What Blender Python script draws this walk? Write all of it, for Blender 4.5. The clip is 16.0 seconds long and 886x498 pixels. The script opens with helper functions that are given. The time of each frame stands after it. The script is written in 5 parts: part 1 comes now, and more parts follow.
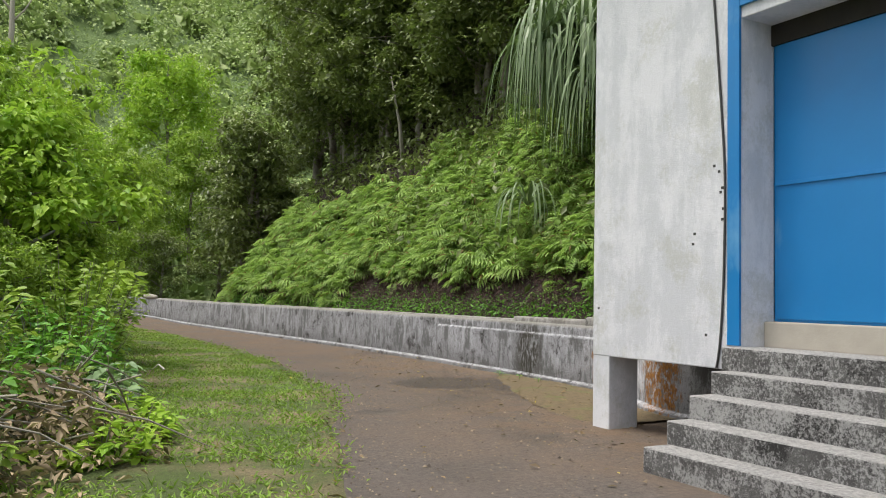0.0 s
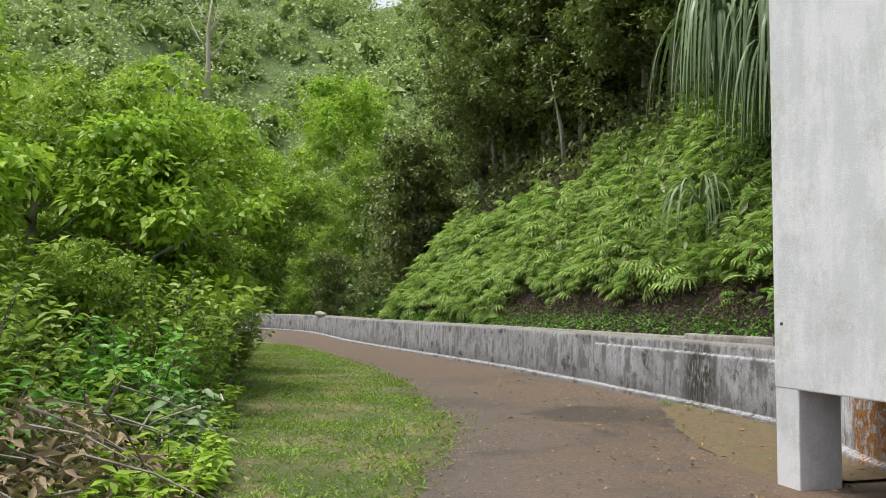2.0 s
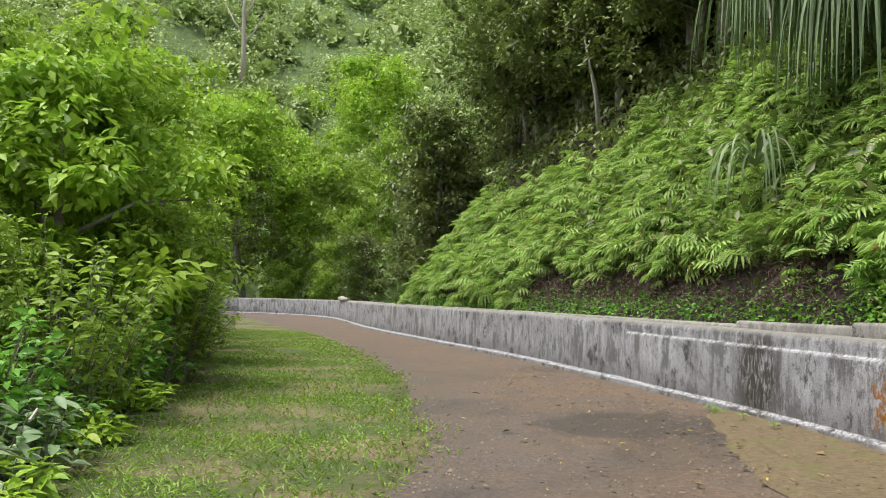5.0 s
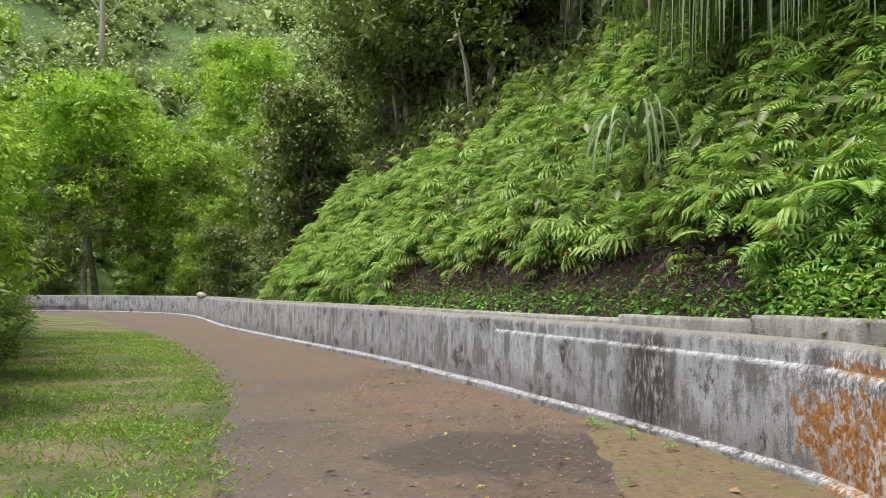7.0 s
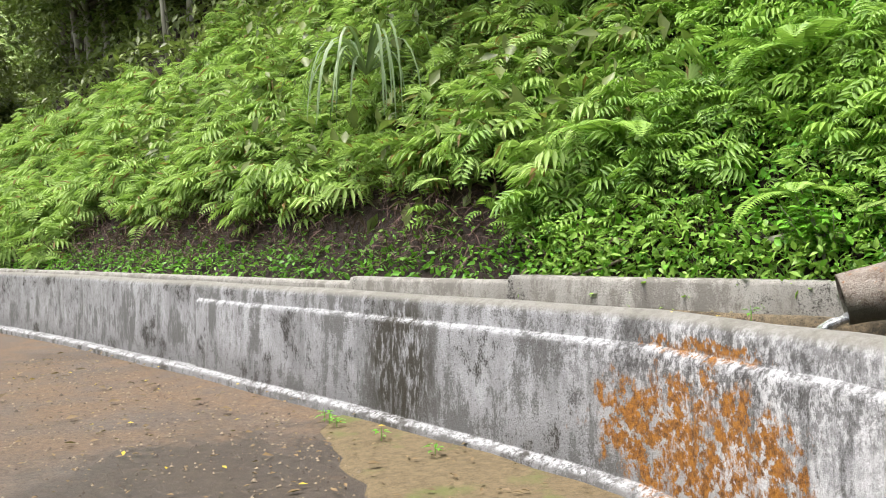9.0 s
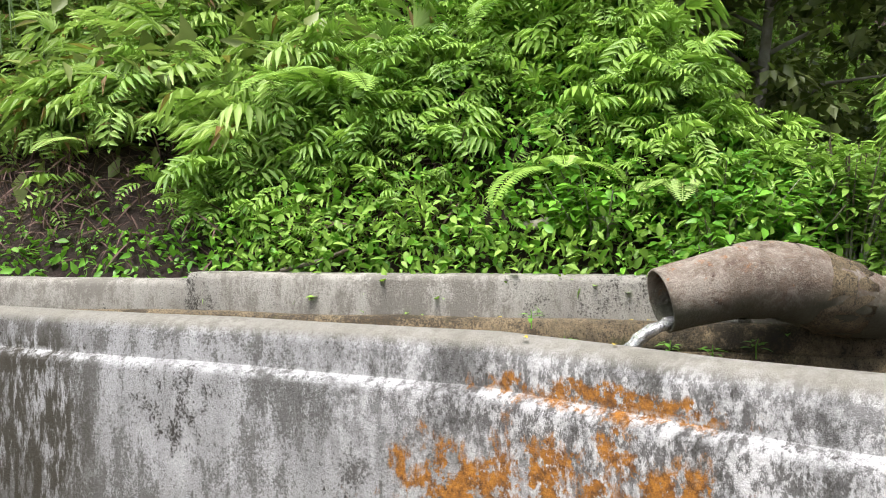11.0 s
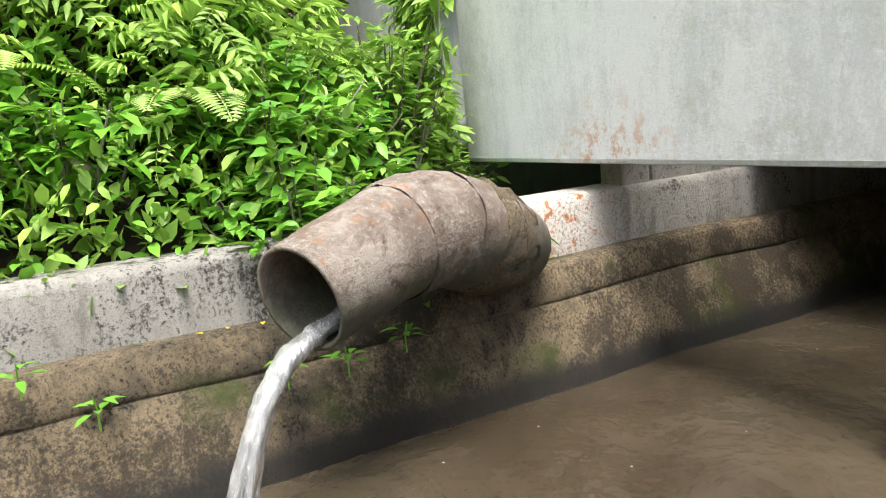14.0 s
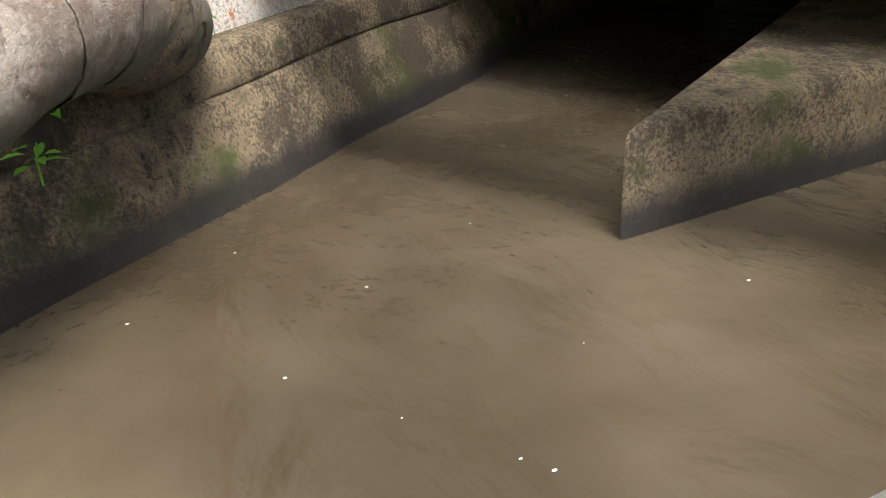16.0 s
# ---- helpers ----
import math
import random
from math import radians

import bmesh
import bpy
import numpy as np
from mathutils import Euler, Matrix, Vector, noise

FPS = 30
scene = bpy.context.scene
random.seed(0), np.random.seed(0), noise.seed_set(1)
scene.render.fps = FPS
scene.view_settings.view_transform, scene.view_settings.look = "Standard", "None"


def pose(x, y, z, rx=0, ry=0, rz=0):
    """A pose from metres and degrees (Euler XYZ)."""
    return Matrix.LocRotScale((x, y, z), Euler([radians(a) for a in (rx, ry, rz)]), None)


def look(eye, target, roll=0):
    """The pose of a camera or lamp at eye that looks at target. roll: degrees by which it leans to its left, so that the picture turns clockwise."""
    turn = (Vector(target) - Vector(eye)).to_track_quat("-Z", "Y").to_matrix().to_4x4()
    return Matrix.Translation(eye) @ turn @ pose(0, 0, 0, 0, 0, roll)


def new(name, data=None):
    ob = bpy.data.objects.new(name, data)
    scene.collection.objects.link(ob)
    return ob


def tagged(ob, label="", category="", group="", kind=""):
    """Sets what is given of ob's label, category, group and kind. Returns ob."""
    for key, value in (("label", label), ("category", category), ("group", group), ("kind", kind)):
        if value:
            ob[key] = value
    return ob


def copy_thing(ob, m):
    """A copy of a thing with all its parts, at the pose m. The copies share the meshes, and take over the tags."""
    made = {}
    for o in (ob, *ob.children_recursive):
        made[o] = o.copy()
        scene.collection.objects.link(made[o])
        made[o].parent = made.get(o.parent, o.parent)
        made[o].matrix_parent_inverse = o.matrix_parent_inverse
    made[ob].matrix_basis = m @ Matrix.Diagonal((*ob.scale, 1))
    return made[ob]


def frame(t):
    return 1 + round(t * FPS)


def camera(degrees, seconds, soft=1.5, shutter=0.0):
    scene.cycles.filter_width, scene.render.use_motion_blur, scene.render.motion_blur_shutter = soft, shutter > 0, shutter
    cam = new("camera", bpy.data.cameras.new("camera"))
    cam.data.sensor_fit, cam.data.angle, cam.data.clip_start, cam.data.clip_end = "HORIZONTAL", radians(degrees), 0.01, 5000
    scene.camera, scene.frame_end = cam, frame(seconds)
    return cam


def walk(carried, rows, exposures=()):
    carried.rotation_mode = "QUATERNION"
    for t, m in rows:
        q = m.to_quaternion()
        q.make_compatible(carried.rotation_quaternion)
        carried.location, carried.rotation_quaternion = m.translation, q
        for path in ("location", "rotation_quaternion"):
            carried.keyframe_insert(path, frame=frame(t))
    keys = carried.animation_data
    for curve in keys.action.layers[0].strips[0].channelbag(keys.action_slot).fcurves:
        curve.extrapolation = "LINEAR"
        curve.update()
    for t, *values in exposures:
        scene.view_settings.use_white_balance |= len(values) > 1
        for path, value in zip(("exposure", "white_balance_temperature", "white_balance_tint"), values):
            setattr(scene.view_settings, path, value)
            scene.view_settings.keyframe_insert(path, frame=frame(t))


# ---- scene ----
cam = camera(56.2, 16.0, soft=1.0)
METRES, EYE, TILT, LEAN, TURN = 13.0, 1.42, 0.0, 0.0, 0.0
ROWS = [
    (0.0, 0.0, 0.0, 0.0, -0.07, 3.24, -1.21),
    (0.5, 0.0116, 0.0338, -0.0027, 2.89, 2.37, -0.74),
    (1.0, 0.0231, 0.074, -0.0022, 6.88, 2.33, -0.46),
    (1.5, 0.0313, 0.1139, -0.001, 10.05, 3.22, -0.43),
    (2.0, 0.0378, 0.148, -0.0008, 12.45, 4.14, -0.69),
    (2.5, 0.0447, 0.1841, -0.0017, 14.78, 5.24, -1.45),
    (3.0, 0.0489, 0.2134, -0.0037, 17.34, 5.65, -2.48),
    (5.5, 0.0445, 0.3812, -0.0059, 14.1, 2.38, -0.1),
    (6.0, 0.0437, 0.4172, -0.0057, 11.71, 1.87, -0.19),
    (6.5, 0.0419, 0.448, -0.005, 9.43, 2.21, -0.51),
    (7.0, 0.0473, 0.4984, -0.0044, 7.25, 2.72, 0.1),
    (7.5, 0.0428, 0.5334, -0.0039, 1.47, 2.38, 0.43),
    (8.0, 0.0455, 0.5737, -0.0061, -1.64, 1.37, 0.57),
    (8.5, 0.0427, 0.6124, -0.0068, -6.62, 0.32, 0.97),
    (9.0, 0.0395, 0.6425, -0.0057, -12.77, -0.2, 0.63),
    (11.5, 0.065, 0.817, -0.0044, -49.08, -2.14, 1.41),
    (12.0, 0.085, 0.8474, -0.0015, -61.96, -2.84, 2.76),
    (12.5, 0.1008, 0.8709, -0.002, -72.58, -3.32, 3.82),
    (13.0, 0.1164, 0.8915, -0.0008, -79.73, -4.78, 4.8),
    (13.5, 0.1286, 0.9044, 0.0006, -81.74, -6.61, 5.3),
    (14.0, 0.1385, 0.9172, 0.0009, -84.54, -8.95, 5.47),
    (14.5, 0.1517, 0.9273, 0.0001, -91.0, -13.6, 5.95),
    (15.0, 0.1674, 0.9288, -0.0013, -98.11, -17.61, 5.11),
    (15.5, 0.1766, 0.9307, -0.002, -108.87, -22.93, 3.75),
    (16.0, 0.1807, 0.9346, -0.0023, -112.57, -26.88, 2.85),
]
walk(cam, [(t, pose(0, 0, EYE, TILT, LEAN, TURN) @ pose(METRES * x, METRES * y, METRES * z, 90 + pitch, roll, yaw)) for t, x, y, z, yaw, pitch, roll in ROWS],
     [(0, 1.08), (3, 1.16), (5.5, 1.34), (7, 1.32), (9, 1.8), (11.5, 1.85), (12.5, 1.95), (16, 2.4)])

# ---- light ----
world = bpy.data.worlds.new("sky")
scene.world = world
world.use_nodes = True
wn = world.node_tree
sky = wn.nodes.new("ShaderNodeTexSky")
sky.sky_type = "NISHITA"
sky.sun_disc = False
sky.sun_elevation = radians(70)
sky.sun_rotation = radians(268)
sky.dust_density = 3.0
veil = wn.nodes.new("ShaderNodeHueSaturation")   # thin even cloud takes most of the blue out
veil.inputs["Saturation"].default_value = 0.3
wn.links.new(sky.outputs[0], veil.inputs["Color"])
wn.links.new(veil.outputs[0], wn.nodes["Background"].inputs[0])
wn.nodes["Background"].inputs[1].default_value = 0.105
sun_data = bpy.data.lights.new("sun", "SUN")
sun_data.energy, sun_data.angle, sun_data.color = 1.5, radians(24), (1.0, 0.96, 0.88)
sun = new("sun", sun_data)
sun.matrix_world = look((0, 0, 40), (40 * 0.34, 40 * 0.12, 0))

# ---- materials ----


class Mat:
    """A node material under construction."""

    def __init__(self, name, rough=0.8, metal=0.0):
        self.m = bpy.data.materials.new(name)
        self.m.use_nodes = True
        self.t = self.m.node_tree
        self.b = self.t.nodes["Principled BSDF"]
        self.b.inputs["Roughness"].default_value = rough
        self.b.inputs["Metallic"].default_value = metal
        self.co = self.t.nodes.new("ShaderNodeTexCoord").outputs["Object"]

    def put(self, socket, v):
        if isinstance(v, bpy.types.NodeSocket):
            self.t.links.new(v, socket)
        elif isinstance(v, tuple) and len(v) == 3 and socket.type == "RGBA":
            socket.default_value = (*v, 1)
        else:
            socket.default_value = v

    def stretch(self, sx, sy, sz):
        n = self.t.nodes.new("ShaderNodeMapping")
        self.put(n.inputs[0], self.co)
        n.inputs["Scale"].default_value = (sx, sy, sz)
        return n.outputs[0]

    def noise(self, scale, detail=6.0, rough=0.6, co=None, warp=0.0):
        n = self.t.nodes.new("ShaderNodeTexNoise")
        self.put(n.inputs["Vector"], co or self.co)
        n.inputs["Scale"].default_value = scale
        n.inputs["Detail"].default_value = detail
        n.inputs["Roughness"].default_value = rough
        n.inputs["Distortion"].default_value = warp
        return n.outputs["Fac"]

    def ramp(self, v, lo, hi, a=0.0, b=1.0):
        n = self.t.nodes.new("ShaderNodeMapRange")
        n.clamp = True
        for i, x in enumerate((v, lo, hi, a, b)):
            self.put(n.inputs[i], x)
        return n.outputs[0]

    def math(self, op, a, b=0.0):
        n = self.t.nodes.new("ShaderNodeMath")
        n.operation = op
        n.use_clamp = False
        self.put(n.inputs[0], a)
        self.put(n.inputs[1], b)
        return n.outputs[0]

    def mix(self, f, a, b):
        n = self.t.nodes.new("ShaderNodeMix")
        n.data_type = "RGBA"
        self.put(n.inputs[0], f)
        self.put(n.inputs[6], a)
        self.put(n.inputs[7], b)
        return n.outputs[2]

    def axis(self, i):
        n = self.t.nodes.new("ShaderNodeSeparateXYZ")
        self.put(n.inputs[0], self.co)
        return n.outputs[i]

    def near(self, x, y, z, r0, r1, squash=1.0):
        """1 within r0 of a place, 0 beyond r1."""
        n = self.t.nodes.new("ShaderNodeVectorMath")
        n.operation = "SUBTRACT"
        self.put(n.inputs[0], self.co)
        n.inputs[1].default_value = (x, y, z)
        q = self.t.nodes.new("ShaderNodeVectorMath")
        q.operation = "MULTIPLY"
        self.put(q.inputs[0], n.outputs[0])
        q.inputs[1].default_value = (1, 1, squash)
        w = self.t.nodes.new("ShaderNodeVectorMath")
        w.operation = "LENGTH"
        self.put(w.inputs[0], q.outputs[0])
        return self.ramp(w.outputs["Value"], r0, r1, 1.0, 0.0)

    def attr(self, name):
        n = self.t.nodes.new("ShaderNodeAttribute")
        n.attribute_name = name
        return n.outputs["Fac"]

    def island(self):
        return self.t.nodes.new("ShaderNodeNewGeometry").outputs["Random Per Island"]

    def one(self):
        return self.t.nodes.new("ShaderNodeObjectInfo").outputs["Random"]

    def colour(self, c):
        self.put(self.b.inputs["Base Color"], c)
        return self

    def rough(self, c):
        self.put(self.b.inputs["Roughness"], c)
        return self

    def bump(self, h, strength=0.4, dist=0.02):
        n = self.t.nodes.new("ShaderNodeBump")
        n.inputs["Strength"].default_value = strength
        n.inputs["Distance"].default_value = dist
        self.put(n.inputs["Height"], h)
        self.put(self.b.inputs["Normal"], n.outputs[0])
        return self


def leaf_material(name, dark, light, through_light=0.35, rough=0.45, odd=None, patch=0.5):
    m = Mat(name, rough)
    big = m.ramp(m.noise(patch, 2.0), 0.36, 0.64)
    tuft = m.ramp(m.noise(patch * 5, 3.0), 0.36, 0.64)
    f = m.math("ADD", m.math("MULTIPLY", m.island(), 0.34), m.math("ADD", m.math("MULTIPLY", big, 0.3), m.math("MULTIPLY", tuft, 0.36)))
    c = m.mix(f, dark, light)
    if odd:
        c = m.mix(m.ramp(m.island(), 0.94, 0.95), c, odd)
    m.colour(c)
    m.b.inputs["Specular IOR Level"].default_value = 0.35
    tr = m.t.nodes.new("ShaderNodeBsdfTranslucent")
    m.put(tr.inputs[0], m.mix(0.35, c, (0.25, 0.45, 0.03)))
    mx = m.t.nodes.new("ShaderNodeMixShader")
    mx.inputs[0].default_value = through_light
    out = m.t.nodes["Material Output"]
    m.t.links.new(m.b.outputs[0], mx.inputs[1])
    m.t.links.new(tr.outputs[0], mx.inputs[2])
    m.t.links.new(mx.outputs[0], out.inputs[0])
    return m.m


M_FERN = leaf_material("fern_leaf", (0.12, 0.22, 0.035), (0.50, 0.67, 0.20), 0.36, 0.5, (0.22, 0.13, 0.05), 0.8)
M_FERN_BRIGHT = leaf_material("young_fern_leaf", (0.08, 0.19, 0.03), (0.41, 0.62, 0.12), 0.32, 0.45, None, 0.9)
M_DARK = leaf_material("dark_tree_leaf", (0.042, 0.062, 0.02), (0.27, 0.32, 0.10), 0.25, 0.42)
M_MID = leaf_material("tree_leaf", (0.07, 0.17, 0.015), (0.48, 0.62, 0.10), 0.4)
M_BRIGHT = leaf_material("bright_tree_leaf", (0.15, 0.33, 0.025), (0.54, 0.70, 0.09), 0.4)
# leaf colour lightened to paint in the haze of distance
M_FAR_HAZE = leaf_material("hazed_far_tree_leaf", (0.18, 0.27, 0.09), (0.54, 0.62, 0.27), 0.25, 0.6, None, 0.06)
M_SHRUB = leaf_material("shrub_leaf", (0.05, 0.17, 0.02), (0.22, 0.50, 0.05), 0.25, 0.38)
M_PALE = leaf_material("pale_shrub_leaf", (0.16, 0.26, 0.12), (0.36, 0.48, 0.24), 0.25)
M_STRAP = leaf_material("strap_leaf", (0.07, 0.12, 0.055), (0.28, 0.36, 0.19), 0.2, 0.38, (0.33, 0.26, 0.14))
M_DEAD = leaf_material("dead_leaf", (0.11, 0.075, 0.04), (0.52, 0.40, 0.26), 0.15, 0.7)
M_ROOTS = leaf_material("dry_roots", (0.045, 0.025, 0.022), (0.17, 0.10, 0.085), 0.05, 0.8)
M_GRASS = leaf_material("grass_blade", (0.13, 0.22, 0.03), (0.36, 0.54, 0.09), 0.3, 0.5, (0.36, 0.28, 0.12), 0.7)
M_LITTER = leaf_material("fallen_leaf", (0.03, 0.02, 0.014), (0.30, 0.20, 0.10), 0.1, 0.6, (0.5, 0.38, 0.05))

m = Mat("bark", 0.85)
g = m.noise(9, 8, 0.65, m.stretch(3, 3, 0.5))
m.colour(m.mix(m.ramp(m.noise(2.0), 0.4, 0.65), m.mix(g, (0.06, 0.045, 0.03), (0.20, 0.16, 0.12)), (0.34, 0.33, 0.28))).bump(g, 0.6, 0.02)
M_BARK = m.m

m = Mat("pale_bark", 0.8)
g = m.noise(7, 8, 0.65, m.stretch(2, 2, 0.4))
m.colour(m.mix(g, (0.22, 0.19, 0.15), (0.52, 0.48, 0.42))).bump(g, 0.5, 0.01)
M_PALE_BARK = m.m


def concrete(name, lime, grey, mould, dirty=0.5, streaks=True, relief=0.35, grain=0.45):
    """Lime-washed concrete with grime; returns the material under construction and its colour."""
    m = Mat(name, 0.85)
    coarse = m.noise(1.6, 8, 0.62)
    fine = m.noise(85, 8, 0.8)
    blotch = m.noise(20, 10, 0.78, m.stretch(1, 1, 0.6), 0.3)
    run = m.noise(6, 8, 0.7, m.stretch(1.0, 1.0, 0.2)) if streaks else m.noise(4, 8, 0.6)
    tone = m.math("ADD", m.math("MULTIPLY", m.math("ADD", coarse, run), 0.31), m.math("MULTIPLY", m.math("ADD", blotch, fine), 0.19))
    c = m.mix(m.ramp(tone, 0.465, 0.535), grey, lime)
    spots = m.math("ADD", m.math("MULTIPLY", blotch, 0.30), m.math("ADD", m.math("MULTIPLY", run, 0.30), m.math("MULTIPLY", fine, 0.55)))
    spots = m.math("ADD", spots, m.math("MULTIPLY", m.math("SUBTRACT", coarse, 0.5), 0.6))
    k = m.ramp(spots, 0.655 - 0.16 * dirty, 0.745 - 0.16 * dirty)
    c = m.mix(k, c, mould)
    c = m.mix(m.ramp(fine, 0.42, 0.56), m.mix(grain, c, (0.05, 0.047, 0.042)), c)
    m.bump(m.math("ADD", fine, m.math("MULTIPLY", blotch, 1.5)), min(1.0, relief * 1.6), 0.022)
    return m, c, blotch, run, fine


# roadside canal wall: lime, black runs, one dark patch, rust-orange algae
m, c, blotch, run, fine = concrete("canal_wall_concrete", (0.60, 0.60, 0.64), (0.13, 0.128, 0.13), (0.025, 0.022, 0.02), 0.5)
z = m.axis(2)
low = m.math("MULTIPLY", m.ramp(z, 0.10, 0.45, 1.0, 0.0), m.ramp(run, 0.40, 0.6))
c = m.mix(m.math("MULTIPLY", low, 0.7), c, (0.06, 0.052, 0.045))
dark = m.math("MULTIPLY", m.near(1.47, 14.08, 0.52, 0.28, 0.55, 0.8), m.ramp(m.noise(20, 9, 0.8, m.stretch(1, 1, 0.3)), 0.43, 0.50))
c = m.mix(m.math("MULTIPLY", dark, 0.95), c, (0.024, 0.019, 0.010))
pale = m.math("MULTIPLY", m.near(2.6, 11.0, 0.95, 0.9, 1.9, 1.6), m.ramp(m.math("ADD", m.math("MULTIPLY", run, 0.6), m.math("MULTIPLY", m.noise(16, 9, 0.8), 0.4)), 0.44, 0.54))
c = m.mix(m.math("MULTIPLY", pale, 0.75), c, (0.62, 0.61, 0.64))
soot = m.math("MULTIPLY", m.near(2.42, 11.6, 0.80, 0.5, 1.9, 5.0), m.ramp(m.noise(26, 10, 0.85, m.stretch(1, 1, 0.6)), 0.47, 0.53))
c = m.mix(m.math("MULTIPLY", soot, 0.85), c, (0.03, 0.027, 0.025))
zone = m.math("MAXIMUM", m.near(2.42, 11.75, 0.42, 0.55, 1.05, 2.1), m.near(2.62, 9.9, 0.45, 0.3, 0.8))
zone = m.math("MAXIMUM", zone, m.near(2.42, 11.75, 0.865, 0.25, 0.7, 9.0))
edge = m.math("ADD", zone, m.math("MULTIPLY", m.math("SUBTRACT", m.noise(7, 9, 0.75, m.stretch(1, 1, 0.5), 0.2), 0.5), 3.2))
rusty = m.math("MULTIPLY", m.math("MULTIPLY", m.ramp(edge, 0.58, 0.82), m.ramp(zone, 0.02, 0.2)), m.ramp(m.noise(13, 8, 0.75), 0.45, 0.50))
c = m.mix(rusty, c, m.mix(m.ramp(m.noise(30, 8, 0.8), 0.4, 0.6), (0.09, 0.032, 0.004), (0.36, 0.145, 0.012)))
rim = m.math("MULTIPLY", m.ramp(m.axis(1), 17.08, 17.14, 1.0, 0.0), m.ramp(m.math("ABSOLUTE", m.math("SUBTRACT", z, 0.835)), 0.004, 0.028, 1.0, 0.0))
rim = m.math("MULTIPLY", rim, m.ramp(m.noise(5, 8, 0.75), 0.44, 0.54))
foot = m.math("MULTIPLY", m.ramp(m.math("ABSOLUTE", m.math("SUBTRACT", z, 0.145)), 0.006, 0.026, 1.0, 0.0), m.ramp(m.noise(7, 8, 0.75), 0.42, 0.52))
c = m.mix(m.math("MULTIPLY", m.math("MAXIMUM", rim, foot), m.ramp(m.noise(34, 7, 0.8), 0.44, 0.54)), c, (0.52, 0.52, 0.54))
top = m.ramp(z, 0.955, 0.99)
c = m.mix(m.math("MULTIPLY", top, 0.8), c, m.mix(blotch, (0.09, 0.08, 0.065), (0.36, 0.34, 0.30)))
m.colour(c)
M_WALL = m.m

m, c, blotch, run, fine = concrete("canal_coping_concrete", (0.44, 0.42, 0.39), (0.20, 0.185, 0.165), (0.04, 0.035, 0.03), 0.34, True, 0.35, 0.2)
c = m.mix(m.math("MULTIPLY", m.near(5.0, 11.8, 1.0, 0.15, 0.5), m.ramp(fine, 0.40, 0.52)), c, (0.60, 0.55, 0.50))
c = m.mix(m.math("MULTIPLY", m.near(5.05, 11.75, 1.02, 0.1, 0.4), m.ramp(m.noise(17, 9, 0.8), 0.55, 0.59)), c, (0.36, 0.13, 0.03))
m.colour(c)
M_COPING = m.m

m, c, blotch, run, fine = concrete("wet_mossy_concrete", (0.42, 0.315, 0.19), (0.10, 0.07, 0.038), (0.02, 0.015, 0.009), 0.16, False, 1.0, 0.8)
z = m.axis(2)
c = m.mix(m.ramp(m.noise(3.0, 6, 0.6), 0.56, 0.68), c, (0.075, 0.095, 0.02))
wet = m.ramp(m.math("ADD", z, m.math("MULTIPLY", blotch, 0.10)), 0.53, 0.60, 1.0, 0.0)
c = m.mix(m.math("MULTIPLY", wet, 0.92), c, m.mix(fine, (0.008, 0.007, 0.007), (0.03, 0.027, 0.026)))
# shade below the pipe, painted in as one dark patch with the wet stain
pipe_shade_stain = m.math("MULTIPLY", m.near(4.28, 12.45, 0.80, 0.15, 0.75, 1.6), m.ramp(m.noise(9, 8, 0.75), 0.36, 0.54))
c = m.mix(m.math("MULTIPLY", pipe_shade_stain, 0.9), c, (0.016, 0.013, 0.007))
m.colour(c).rough(m.ramp(wet, 0.0, 1.0, 0.9, 0.55))
M_MOSSY = m.m

m, c, blotch, run, fine = concrete("white_render", (0.70, 0.70, 0.73), (0.58, 0.59, 0.62), (0.28, 0.28, 0.27), -0.5, True, 0.16, 0.08)
c = m.mix(m.math("MULTIPLY", m.ramp(m.math("ADD", m.math("MULTIPLY", m.noise(1.4, 8, 0.7), 0.7), m.math("MULTIPLY", m.noise(30, 8, 0.8), 0.3)), 0.53, 0.60), 0.4), c, (0.40, 0.40, 0.33))
m.colour(m.mix(m.math("MULTIPLY", m.near(5.0, 11.6, 1.18, 0.05, 0.5, 1.5), m.ramp(m.noise(14, 8, 0.75), 0.5, 0.60)), c, (0.50, 0.22, 0.12)))
M_RENDER = m.m

m, c, blotch, run, fine = concrete("step_concrete", (0.66, 0.65, 0.63), (0.20, 0.195, 0.19), (0.022, 0.02, 0.019), 0.62, False, 0.6)
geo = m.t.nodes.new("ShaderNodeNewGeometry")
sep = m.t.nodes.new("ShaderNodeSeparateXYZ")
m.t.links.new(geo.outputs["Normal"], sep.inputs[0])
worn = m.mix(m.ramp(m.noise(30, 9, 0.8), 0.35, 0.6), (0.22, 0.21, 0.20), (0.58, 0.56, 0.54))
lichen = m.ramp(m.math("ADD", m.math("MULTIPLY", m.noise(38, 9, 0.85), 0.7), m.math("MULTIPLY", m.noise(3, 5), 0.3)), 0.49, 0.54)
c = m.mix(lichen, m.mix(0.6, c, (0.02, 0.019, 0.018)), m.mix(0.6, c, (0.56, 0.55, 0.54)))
# upward faces take the plain grey mix, the risers the blotched one
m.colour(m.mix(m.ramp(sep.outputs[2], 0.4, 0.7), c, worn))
M_STEP = m.m

m = Mat("beige_threshold", 0.8)
m.colour(m.mix(m.noise(5, 8), (0.32, 0.29, 0.24), (0.46, 0.42, 0.36))).bump(m.noise(40), 0.2, 0.01)
M_BEIGE = m.m

